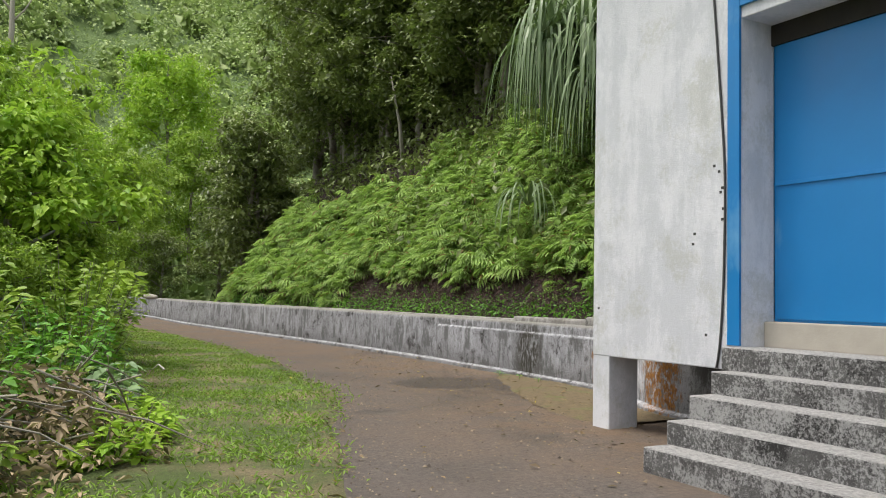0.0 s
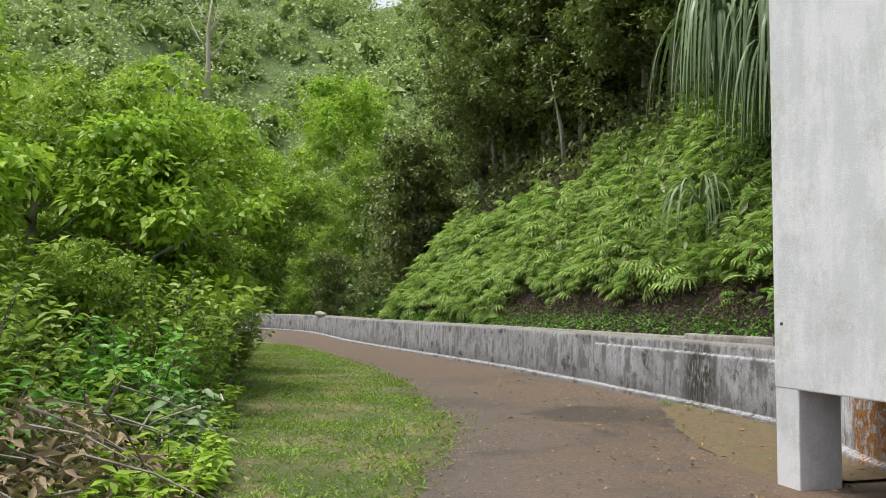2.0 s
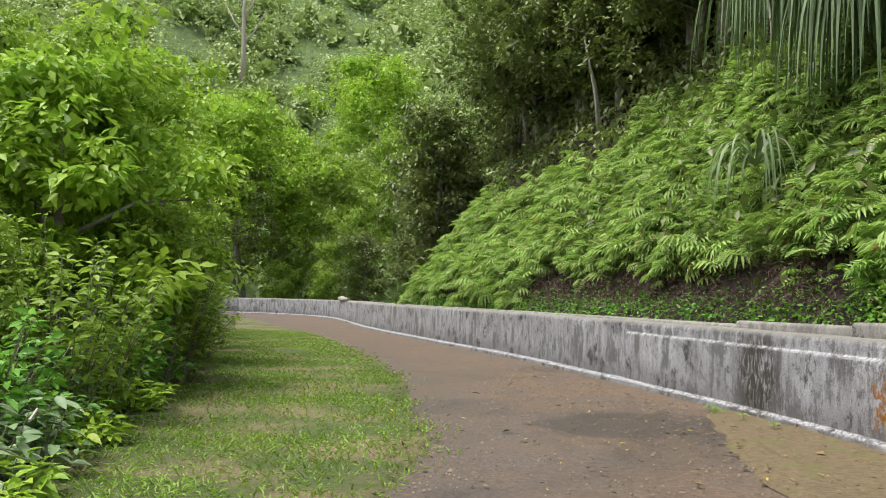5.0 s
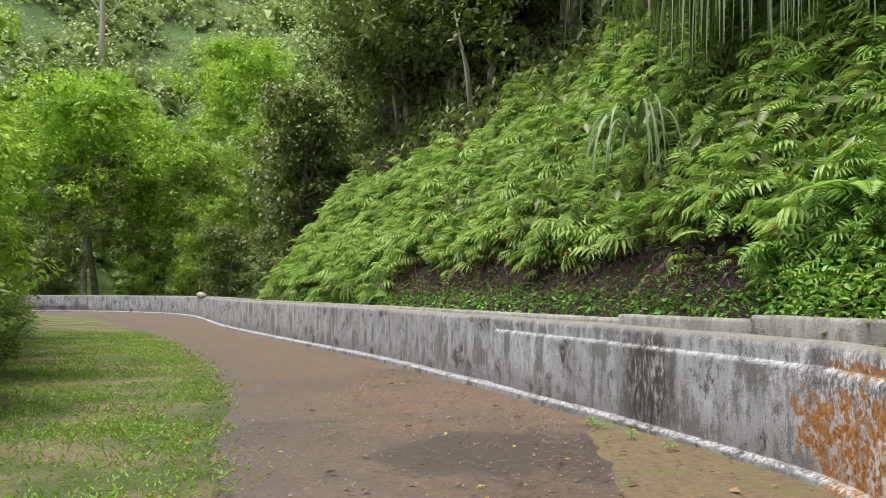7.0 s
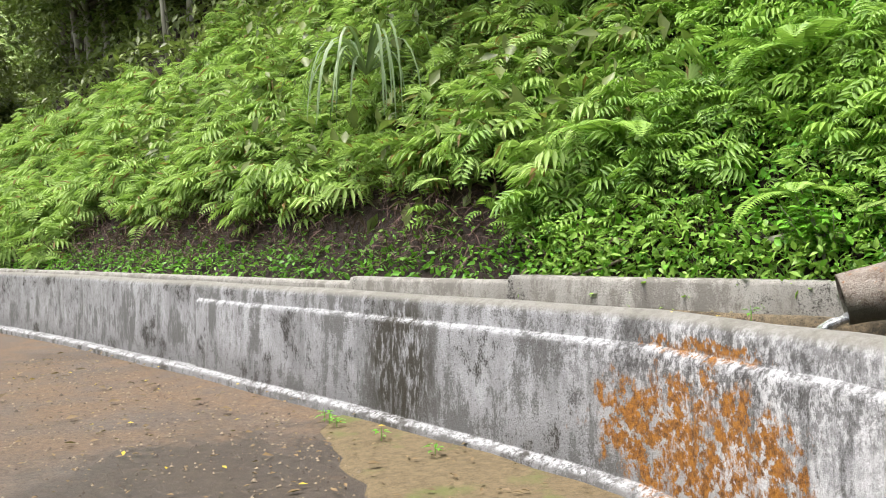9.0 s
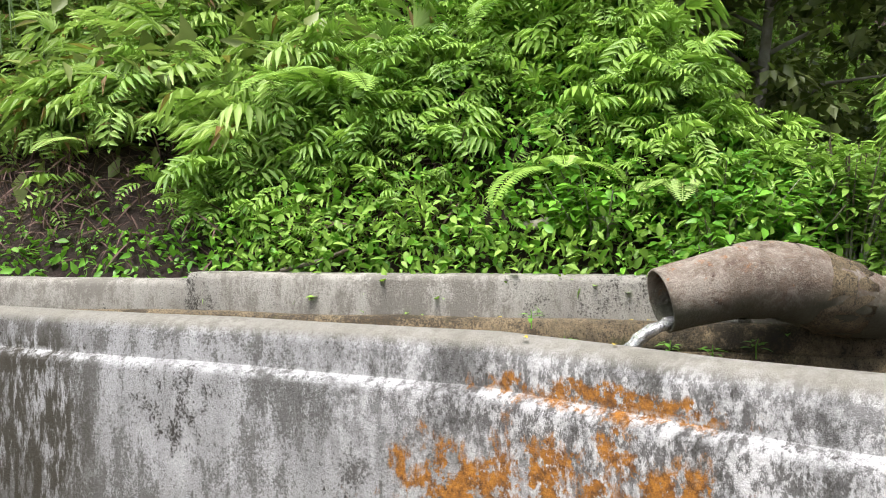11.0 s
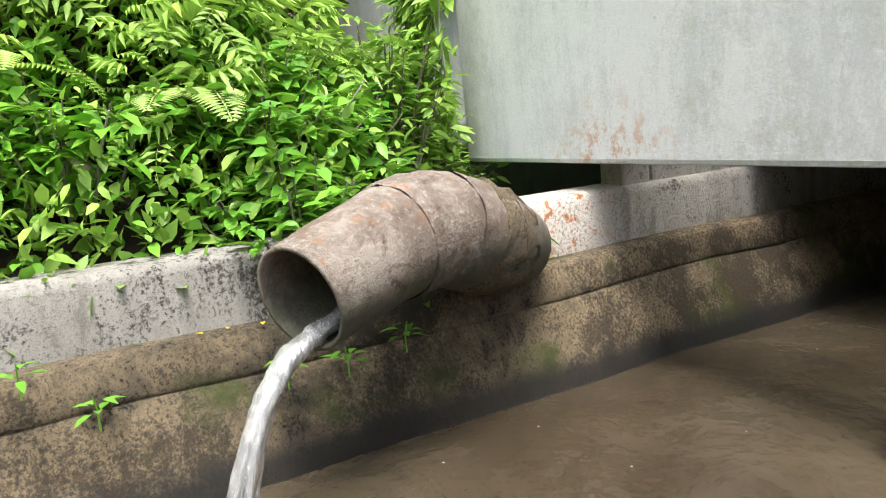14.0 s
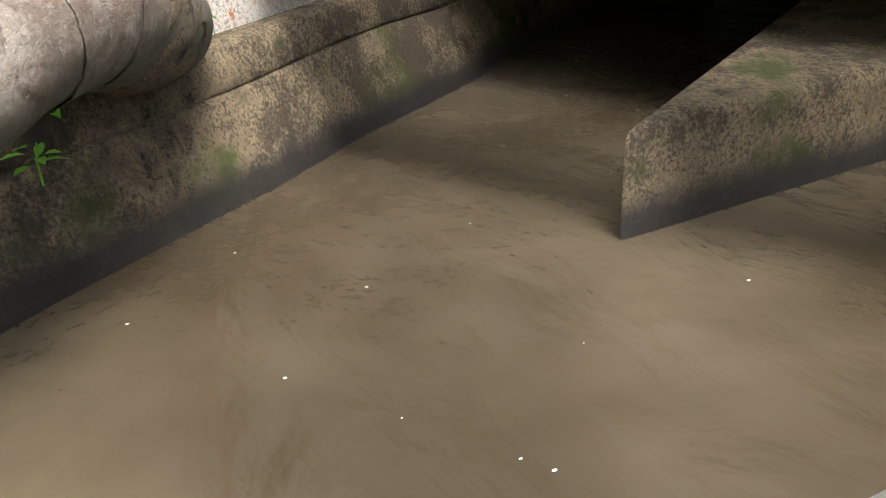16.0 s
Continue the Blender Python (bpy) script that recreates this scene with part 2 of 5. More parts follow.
m = Mat("blue_paint", 0.38)
scuff = m.ramp(m.noise(1.7, 7, 0.6, m.stretch(1, 1, 0.5)), 0.60, 0.72)
m.colour(m.mix(m.math("MULTIPLY", scuff, 0.45), m.mix(m.noise(3), (0.008, 0.16, 0.42), (0.012, 0.20, 0.50)), (0.20, 0.42, 0.62)))
m.rough(m.ramp(m.noise(6), 0.3, 0.7, 0.3, 0.5)).bump(m.noise(4, 3), 0.12, 0.02)
M_BLUE = m.m

# near-black colour that stands for the shade inside the door-head gap
m = Mat("gap_shade", 0.9)
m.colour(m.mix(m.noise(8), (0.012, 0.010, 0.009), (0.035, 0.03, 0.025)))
M_GAP_SHADE = m.m

m = Mat("black_cable_sheath", 0.5)
m.colour(m.mix(m.noise(20), (0.02, 0.02, 0.02), (0.06, 0.06, 0.06)))
M_CABLE = m.m

m = Mat("louvre_glass", 0.12)
m.colour(m.mix(m.noise(6), (0.03, 0.045, 0.05), (0.07, 0.09, 0.09)))
M_LOUVRE = m.m

# road
m = Mat("worn_asphalt", 0.9)
grit = m.math("ADD", m.math("MULTIPLY", m.noise(110, 4, 0.85), 0.5), m.math("MULTIPLY", m.noise(24, 7, 0.85), 0.5))
pat = m.noise(0.8, 6, 0.6)
c = m.mix(m.ramp(grit, 0.40, 0.62), (0.032, 0.026, 0.023), (0.18, 0.148, 0.125))
c = m.mix(m.ramp(pat, 0.42, 0.66), c, m.mix(m.ramp(grit, 0.3, 0.7), (0.065, 0.050, 0.041), (0.15, 0.12, 0.10)))
mud = m.math("MULTIPLY", m.attr("dirt"), m.ramp(m.noise(1.3, 8, 0.65), 0.30, 0.58))
c = m.mix(mud, c, m.mix(m.ramp(grit, 0.38, 0.62), (0.065, 0.041, 0.026), (0.21, 0.142, 0.09)))
damp = m.math("MAXIMUM", m.ramp(m.noise(0.7, 6, 0.62, None, 0.7), 0.50, 0.72), m.ramp(m.math("ADD", m.near(0.35, 13.2, 0.05, 0.3, 2.4), m.math("MULTIPLY", m.math("SUBTRACT", m.noise(2.5, 6, 0.65), 0.5), 1.6)), 0.4, 0.75))
c = m.mix(m.math("MULTIPLY", damp, 0.85), c, m.mix(m.ramp(grit, 0.4, 0.62), (0.016, 0.012, 0.010), (0.085, 0.066, 0.052)))
m.colour(c).rough(m.ramp(damp, 0, 1, 0.92, 0.6)).bump(grit, 0.9, 0.010)
M_ROAD = m.m

m = Mat("sandy_silt", 0.95)
grit = m.ramp(m.math("ADD", m.math("MULTIPLY", m.noise(120, 5, 0.8), 0.5), m.math("MULTIPLY", m.noise(18, 7, 0.8), 0.5)), 0.40, 0.62)
c = m.mix(grit, (0.075, 0.055, 0.028), (0.21, 0.155, 0.085))
c = m.mix(m.ramp(m.noise(2.2, 6), 0.55, 0.68), c, (0.11, 0.12, 0.035))
m.colour(c).bump(m.noise(25, 8, 0.7), 0.6, 0.02)
M_SILT = m.m

m = Mat("lawn_soil", 0.95)
c = m.mix(m.ramp(m.noise(0.9, 6), 0.45, 0.62), (0.10, 0.15, 0.03), (0.30, 0.23, 0.13))
m.colour(m.mix(m.ramp(m.noise(45, 6, 0.85), 0.4, 0.6), m.mix(0.7, c, (0.04, 0.032, 0.018)), c)).bump(m.noise(50, 6, 0.8), 0.8, 0.03)
M_LAWN = m.m

m = Mat("forest_soil", 0.95)
c = m.mix(m.noise(6, 9, 0.7), (0.018, 0.011, 0.009), (0.075, 0.046, 0.038))
m.colour(c).bump(m.noise(9, 10, 0.75), 1.0, 0.12)
M_SOIL = m.m

m = Mat("hill_green", 0.95)
m.colour(m.mix(m.noise(0.3, 8, 0.7), (0.07, 0.12, 0.04), (0.20, 0.28, 0.09))).bump(m.noise(0.6, 8, 0.7), 1.0, 1.0)
M_HILL = m.m

m = Mat("rusty_pipe_metal", 0.75, 0.15)
big = m.noise(5, 9, 0.68, None, 0.8)
fine = m.noise(45, 6, 0.75)
c = m.mix(m.ramp(m.math("ADD", m.math("MULTIPLY", big, 0.6), m.math("MULTIPLY", fine, 0.4)), 0.44, 0.56), (0.18, 0.14, 0.115), (0.32, 0.275, 0.24))
c = m.mix(m.ramp(m.noise(9, 9, 0.75, None, 0.6), 0.55, 0.66), c, (0.095, 0.058, 0.045))
c = m.mix(m.ramp(m.noise(12, 8, 0.75), 0.575, 0.66), c, (0.32, 0.14, 0.055))
c = m.mix(m.ramp(fine, 0.60, 0.66), c, (0.42, 0.41, 0.37))
c = m.mix(m.ramp(m.noise(7, 8, 0.8, m.stretch(1, 1, 1.6), 1.0), 0.50, 0.60), c, m.mix(fine, (0.12, 0.075, 0.055), (0.26, 0.19, 0.15)))
# shade of the pipe's underside put into its colour, with a ragged upper edge
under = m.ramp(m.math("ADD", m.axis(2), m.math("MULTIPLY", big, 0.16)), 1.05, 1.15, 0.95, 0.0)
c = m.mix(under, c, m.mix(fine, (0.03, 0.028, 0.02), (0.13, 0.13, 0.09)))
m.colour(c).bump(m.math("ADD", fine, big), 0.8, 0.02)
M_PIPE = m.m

m = Mat("pipe_inside_scale", 0.8)
m.colour(m.mix(m.noise(10, 8, 0.7), (0.06, 0.045, 0.032), (0.24, 0.20, 0.16))).bump(m.noise(20, 8), 0.6, 0.01)
M_PIPE_IN = m.m

m = Mat("muddy_water", 0.06)
flow = m.noise(2.6, 4, 0.5, m.stretch(1.0, 1.5, 1.0), 0.4)
m.colour(m.mix(m.ramp(m.noise(1.0, 3, 0.5, None, 0.3), 0.35, 0.7), (0.04, 0.030, 0.019), (0.085, 0.068, 0.046)))
m.b.inputs["IOR"].default_value = 1.33
swirl = m.noise(1.4, 4, 0.5, None, 0.5)
rip = m.math("MULTIPLY", m.noise(14, 3, 0.5, m.stretch(1, 2.2, 1), 0.6), m.ramp(m.noise(1.3, 4), 0.46, 0.60))
m.bump(m.math("ADD", m.math("ADD", flow, swirl), m.math("MULTIPLY", rip, 0.05)), 0.42, 0.10)
M_WATER = m.m

m = Mat("falling_water", 0.05)
m.b.inputs["Transmission Weight"].default_value = 0.75
m.b.inputs["IOR"].default_value = 1.33
m.colour(m.mix(m.ramp(m.noise(22, 5, 0.6, m.stretch(1.5, 1.5, 0.18)), 0.4, 0.62), (0.55, 0.56, 0.58), (0.95, 0.95, 0.96)))
m.bump(m.noise(30, 4, 0.6, m.stretch(1.5, 1.5, 0.2)), 0.8, 0.02)
M_STREAM = m.m

# ---- building helpers ----


def mesh_of(name, verts, faces, material, smooth=False):
    me = bpy.data.meshes.new(name)
    me.from_pydata([tuple(v) for v in verts], [], faces)
    if isinstance(material, (list, tuple)):
        for x in material:
            me.materials.append(x)
    else:
        me.materials.append(material)
    if smooth:
        me.polygons.foreach_set("use_smooth", [True] * len(me.polygons))
    me.update()
    return me


def quick(name, verts, tris, material):
    """A mesh from large vertex and triangle arrays."""
    verts, tris = np.asarray(verts, np.float32).reshape(-1, 3), np.asarray(tris, np.int32).reshape(-1, 3)
    me = bpy.data.meshes.new(name)
    me.vertices.add(len(verts))
    me.vertices.foreach_set("co", verts.ravel())
    me.loops.add(tris.size)
    me.loops.foreach_set("vertex_index", tris.ravel())
    me.polygons.add(len(tris))
    me.polygons.foreach_set("loop_start", np.arange(0, tris.size, 3, dtype=np.int32))
    me.materials.append(material)
    me.update(calc_edges=True)
    return me


def child(name, me, parent, label=""):
    ob = new(name, me)
    ob.parent = parent
    return tagged(ob, label) if label else ob


def thing(name, label, category, group="", at=(0, 0, 0), kind=""):
    ob = new(name)
    ob.location = at
    ob.empty_display_size = 0.1
    return tagged(ob, label, category, group, kind)


def prism(name, ring, z0, z1, material, bevel=0.0, seg=2):
    """An upright prism over a ring of (x, y), with eased edges."""
    bm = bmesh.new()
    lo = [bm.verts.new((x, y, z0)) for x, y in ring]
    hi = [bm.verts.new((x, y, z1)) for x, y in ring]
    bm.faces.new(lo[::-1])
    bm.faces.new(hi)
    for i in range(len(ring)):
        j = (i + 1) % len(ring)
        bm.faces.new((lo[i], lo[j], hi[j], hi[i]))
    bmesh.ops.recalc_face_normals(bm, faces=bm.faces)
    if bevel:
        bmesh.ops.bevel(bm, geom=bm.edges[:], offset=bevel, segments=seg, affect="EDGES", profile=0.6)
    me = bpy.data.meshes.new(name)
    bm.to_mesh(me)
    bm.free()
    me.materials.append(material)
    return me


def smooth_line(pts, step):
    """A curve through the points, in even steps."""
    p = np.array(pts, float)
    p = np.vstack([2 * p[0] - p[1], p, 2 * p[-1] - p[-2]])
    out = []
    for i in range(1, len(p) - 2):
        n = max(2, int(np.linalg.norm(p[i + 1] - p[i]) / step))
        for t in np.arange(n) / n:
            a, b, c, d = p[i - 1], p[i], p[i + 1], p[i + 2]
            out.append(0.5 * (2 * b + (c - a) * t + (2 * a - 5 * b + 4 * c - d) * t * t + (3 * b - 3 * c + d - a) * t ** 3))
    out.append(p[-2])
    return np.array(out)


def normals_of(line):
    d = np.gradient(line[:, :2], axis=0)
    d /= np.linalg.norm(d, axis=1)[:, None]
    return np.stack([d[:, 1], -d[:, 0]], 1)


def sweep(name, line, profile, material, wobble=0.0, smooth=False):
    """A profile of (offset to the right of the line, z) carried along a plan line, with closed ends."""
    nr = normals_of(line)
    k = len(profile)
    verts = []
    for p, q in zip(line, nr):
        for o, z in profile:
            w = wobble * noise.noise(Vector((p[0] * 1.7, p[1] * 1.7, z * 2.0)))
            verts.append((p[0] + q[0] * (o + w), p[1] + q[1] * (o + w), z + 0.5 * w * (z > 0.3)))
    faces = []
    for i in range(len(line) - 1):
        for j in range(k):
            a, b = i * k + j, i * k + (j + 1) % k
            faces.append((a, b, b + k, a + k))
    faces.append(tuple(range(k))[::-1])
    faces.append(tuple((len(line) - 1) * k + j for j in range(k)))
    me = mesh_of(name, verts, faces, material, smooth)
    bm = bmesh.new()
    bm.from_mesh(me)
    bmesh.ops.recalc_face_normals(bm, faces=bm.faces)
    bm.to_mesh(me)
    bm.free()
    me.polygons.foreach_set("use_smooth", [True] * len(me.polygons))
    me.set_sharp_from_angle(angle=radians(50))
    return me


def tube(path, radii, sides=10, rough=0.0, cap=True):
    """Verts and faces of a tapered tube along a path."""
    path = [Vector(p) for p in path]
    verts, faces = [], []
    up = Vector((0.13, 0.31, 0.94))
    for i, p in enumerate(path):
        d = (path[min(i + 1, len(path) - 1)] - path[max(i - 1, 0)]).normalized()
        s = d.cross(up).normalized()
        u = s.cross(d)
        for k in range(sides):
            a = 2 * math.pi * k / sides
            r = radii[i] * (1 + rough * noise.noise(p * 6 + Vector((k * 1.7, i * 0.9, 0))))
            verts.append(p + s * (r * math.cos(a)) + u * (r * math.sin(a)))
    for i in range(len(path) - 1):
        for k in range(sides):
            a, b = i * sides + k, i * sides + (k + 1) % sides
            faces.append((a, b, b + sides, a + sides))
    if cap:
        faces.append(tuple(range(sides))[::-1])
        faces.append(tuple((len(path) - 1) * sides + k for k in range(sides)))
    return verts, faces


def unit(a):
    return a / np.maximum(np.linalg.norm(a, axis=-1, keepdims=True), 1e-9)


def leaves(base, way, nor, length, width, fold=0.12, droop=0.15):
    """Folded leaf blades as (n, 4, 3)."""
    way = unit(way)
    side = unit(np.cross(way, nor))
    nor = np.cross(side, way)
    L, W = np.asarray(length)[:, None], np.asarray(width)[:, None]
    mid = base + way * L * 0.45
    tip = base + way * L - nor * L * droop
    return np.stack([base, mid + side * W * 0.5 + nor * W * fold, tip, mid - side * W * 0.5 + nor * W * fold], 1)


def oval_leaves(base, way, nor, length, width, fold=0.15, droop=0.2):
    """Rounder blades for broad-leaved plants: two folded blades end to end would show, so each has six rim points."""
    way = unit(way)
    side = unit(np.cross(way, nor))
    nor = np.cross(side, way)
    L, W = np.asarray(length)[:, None], np.asarray(width)[:, None]
    rows = [base]
    for t, w in ((0.22, 0.40), (0.55, 0.46)):
        c = base + way * L * t - nor * L * droop * t * t
        rows += [c, c + side * W * w + nor * W * fold, c - side * W * w + nor * W * fold]
    rows.append(base + way * L - nor * L * droop)
    return np.stack(rows, 1)


OVAL = np.array([(0, 1, 2), (0, 3, 1), (1, 4, 5), (1, 5, 2), (1, 6, 4), (1, 3, 6), (4, 7, 5), (4, 6, 7)])


def oval_mesh(name, blades, material):
    k = (np.arange(len(blades)) * 8)[:, None, None]
    return quick(name, blades, (k + OVAL[None]).reshape(-1, 3), material)


def leaf_tris(n):
    k = (np.arange(n) * 4)[:, None]
    return np.concatenate([k + np.array([[0, 1, 2]]), k + np.array([[0, 2, 3]])], 0)


def leaf_mesh(name, blades, material):
    blades = np.asarray(blades)
    return quick(name, blades, leaf_tris(len(blades)), material)


def crown_blades(rng, clumps, per, spread, size, slim=0.52, hang=0.35):
    """Leaves on the upper shells of clumps: clumps is (n, 4), centre and radius."""
    n = len(clumps) * per
    c = np.repeat(clumps[:, :3], per, 0)
    r = np.repeat(clumps[:, 3], per)[:, None]
    v = unit(rng.normal(size=(n, 3)) + np.array([0, 0, 0.35]))
    lump = 1 + 0.22 * np.sin(v[:, :1] * 5 + c[:, :1] * 9) * np.cos(v[:, 1:2] * 6 + c[:, 1:2] * 7)
    base = c + v * r * lump * rng.uniform(0.55, 1.0, (n, 1)) ** 0.6 * np.array([1, 1, spread])
    way = v * [1, 1, 0.3] + rng.normal(size=(n, 3)) * 0.45 + np.array([0, 0, -hang])
    nor = np.array([0, 0, 0.8]) + rng.normal(size=(n, 3)) * 0.3 + v * 0.7
    L = size * rng.uniform(0.6, 1.3, n)
    out = leaves(base, way, nor, L, L * slim)
    # oversized blades added inside each clump to block light and darken its middle
    k = 6
    c = np.repeat(clumps[:, :3], k, 0)
    r = np.repeat(clumps[:, 3], k)
    w = unit(rng.normal(size=(len(c), 3)))
    light_blockers = leaves(c - w * r[:, None] * 0.55 * [1, 1, spread], w, rng.normal(size=(len(c), 3)), r * 1.1 * spread, r * 0.75 * spread)
    return np.concatenate([out, light_blockers])


def frond(pairs, length, width, arch, slim=0.16, sweepback=0.35, hang=0.15):
    """A fern frond along +x from the origin, arching over; blades (n, 4, 3)."""
    t = np.linspace(0.12, 1.0, pairs)
    x = length * np.sin(t * arch) / max(arch, 1e-3)
    z = length * (np.cos(t * arch) - 1) / max(arch, 1e-3)
    w = width * np.sin(np.pi * (0.18 + 0.82 * t)) ** 0.7 + 0.02
    out = []
    for s in (-1, 1):
        base = np.stack([x, np.zeros_like(x), z], 1)
        way = np.stack([np.full_like(x, sweepback), np.full_like(x, s), -0.28 * np.ones_like(x)], 1)
        nor = np.stack([np.sin(t * arch), np.zeros_like(x), np.cos(t * arch)], 1)
        out.append(leaves(base, way, nor, w, np.full_like(w, slim * length * 0.55), 0.12, hang))
    # the rib
    rib_b = np.stack([x[:-1], np.zeros(pairs - 1), z[:-1]], 1)
    rib_d = np.diff(np.stack([x, np.zeros(pairs), z], 1), axis=0)
    out.append(leaves(rib_b, rib_d, np.tile([0, 0, 1.0], (pairs - 1, 1)), np.linalg.norm(rib_d, axis=1) * 1.1, np.full(pairs - 1, 0.008)))
    return np.concatenate(out, 0)


def fan(fingers, length, spread, arch, rise=0.5, slim=0.17):
    """A palmate fern: long tapering fingers that spread from one stalk along +x and hang over; blades (n, 4, 3)."""
    a = np.linspace(-spread, spread, fingers)
    L = length * (1 - 0.35 * (np.abs(a) / spread) ** 2)
    way = np.stack([np.cos(a), np.sin(a), np.full(fingers, rise)], 1)
    way = unit(way)
    start = np.tile([0.25 * length, 0, 0.12 * length], (fingers, 1))
    bend = start + way * (L * 0.45)[:, None]
    low = unit(way + np.array([0, 0, -arch]))
    up = np.tile([0, 0, 1.0], (fingers, 1))
    return np.concatenate([leaves(start, way, up, L * 0.62, L * slim * 0.8, 0.15, 0.12), leaves(bend, low, up + way * 0.5, L * 0.7, L * slim, 0.15, 0.25),
                           leaves(np.zeros((1, 3)), np.array([[1.0, 0, 0.45]]), np.array([[0, 0, 1.0]]), np.array([0.3 * length]), np.array([0.012]))])


def turned(blades, pos, yaw, pitch, roll, scale):
    """Copies of a blade set, one per position, joined: (n * k, 4, 3)."""
    cy, sy, cp, sp, cr, sr = np.cos(yaw), np.sin(yaw), np.cos(pitch), np.sin(pitch), np.cos(roll), np.sin(roll)
    o, l = np.zeros_like(cy), np.ones_like(cy)
    Z = np.stack([cy, -sy, o, sy, cy, o, o, o, l], 1).reshape(-1, 3, 3)
    Y = np.stack([cp, o, sp, o, l, o, -sp, o, cp], 1).reshape(-1, 3, 3)
    X = np.stack([l, o, o, o, cr, -sr, o, sr, cr], 1).reshape(-1, 3, 3)
    R = Z @ Y @ X * scale[:, None, None]
    return (np.einsum("nij,kvj->nkvi", R, blades) + pos[:, None, None, :]).reshape(-1, 4, 3)


# ---- plan lines ----
FACE = smooth_line([(7.6, 6.3), (4.3, 8.1), (3.0, 9.05), (2.6, 9.75), (2.52, 10.5), (2.46, 11.4), (2.36, 12.15), (2.09, 12.8), (1.72, 13.58), (1.19, 14.68),
                    (0.54, 15.87), (-0.08, 17.06), (-0.82, 18.3), (-2.1, 20.6), (-3.9, 23.4), (-6.4, 27.2), (-10.2, 33.2),
                    (-16.8, 44.5), (-23.5, 49.5), (-30, 50.5), (-42, 50)], 0.35)
BANK = smooth_line([(8.4, 7.3), (6.9, 9.3), (5.28, 11.5), (4.28, 12.83), (3.42, 14.0), (2.62, 15.15), (1.78, 16.3), (0.85, 17.9),
                    (-0.9, 20.7), (-3.0, 24.2), (-5.6, 28.2), (-9.4, 34.2), (-16.2, 45.6), (-23.3, 50.7), (-30, 51.7), (-42, 51.2)], 0.35)
TOE = np.vstack([smooth_line([(28, -12), (20, 5), (15.5, 11.5), (11.8, 15.2), (9.2, 14.9), (7.0, 13.4), (5.75, 12.3)], 0.4),
                 BANK[(BANK[:, 1] > 11.95) & (BANK[:, 1] < 34)],
                 [(-10.6, 38), (-11.8, 44), (-12.6, 52), (-13, 62), (-13, 120)]])
LAWN_EDGE = smooth_line([(-0.2, -10), (-0.25, 0), (-0.35, 3), (-0.70, 5.9), (-1.15, 8.6), (-1.5, 11.5), (-2.25, 13.2), (-2.9, 15.1),
                         (-4.5, 18.6), (-8.4, 25.4), (-14.2, 33.8), (-21, 42.5), (-29, 46), (-42, 46)], 0.4)


def toe_distance(x, y):
    """Distance to the foot of the hill; positive on the hill's side."""
    p = np.stack([x, y], -1)
    best = np.full(x.shape, 1e9)
    sign = np.ones(x.shape)
    for a, b in zip(TOE[:-1], TOE[1:]):
        ab = b - a
        t = np.clip(((p - a) @ ab) / (ab @ ab), 0, 1)
        q = p - a - t[..., None] * ab
        d = np.hypot(q[..., 0], q[..., 1])
        cr = ab[0] * q[..., 1] - ab[1] * q[..., 0]
        near = d < best - 1e-9
        best = np.where(near, d, best)
        sign = np.where(near, np.where(cr < 0, 1, -1), sign)
    return best * sign


def hill_height(x, y):
    d = toe_distance(x, y)
    rough = 0.25 * np.sin(x * 1.3 + 0.7 * np.sin(y)) * np.cos(y * 1.1 + x * 0.4)
    h = np.interp(d, [-1, 0.0, 0.18, 0.36, 0.66, 0.95, 1.5, 7, 30, 90], [0.3, 0.5, 0.82, 1.03, 1.3, 1.8, 2.4, 9.5, 26, 50])
    return h + rough * np.clip(d - 0.6, 0, 1.5) * 0.6


# ---- structure ----
g = 3000.0
ground = tagged(new("ground", mesh_of("ground", [(-g, -g, -0.03), (g, -g, -0.03), (g, g, -0.03), (-g, g, -0.03)], [(0, 1, 2, 3)], M_HILL)),
                "open green ground under the forest, reaching the horizon", "ground", kind="structure")


def road_mesh():
    # left edge of the asphalt against the wall's foot, row by row
    left = LAWN_EDGE
    verts, faces, dirt = [], [], []
    n = 26
    for p in left:
        if p[1] < 8.6:
            q = np.array([9.0, p[1]])
        elif p[1] < 11.2:
            k = (p[1] - 8.6) / 2.6
            q = np.array([9.0 * (1 - k) + 3.0 * k, p[1] + 0.3 * k])
        else:
            dd = np.linalg.norm(FACE - p[:2], axis=1)
            q = FACE[np.argmin(dd)] + normals_of(FACE)[np.argmin(dd)] * 0.1
        for j in range(n):
            t = j / (n - 1)
            x, y = p[0] + (q[0] - p[0]) * t, p[1] + (q[1] - p[1]) * t
            df = np.min(np.hypot(FACE[:, 0] - x, FACE[:, 1] - y))
            z = 0.055 + 0.012 * noise.noise(Vector((x * 0.6, y * 0.6, 0))) + 0.02 * max(0.0, 1 - df / 0.7)
            verts.append((x, y, z))
            dirt.append(max(0.0, min(1.0, 1.5 - df / 2.9)))
    for i in range(len(left) - 1):
        for j in range(n - 1):
            a = i * n + j
            faces.append((a, a + 1, a + n + 1, a + n))
    me = mesh_of("road", verts, faces, M_ROAD, True)
    at = me.attributes.new("dirt", "FLOAT", "POINT")
    at.data.foreach_set("value", dirt)
    return me


tagged(new("road", road_mesh()), "worn brown-grey asphalt lane with mud along the wall", "road", kind="structure")


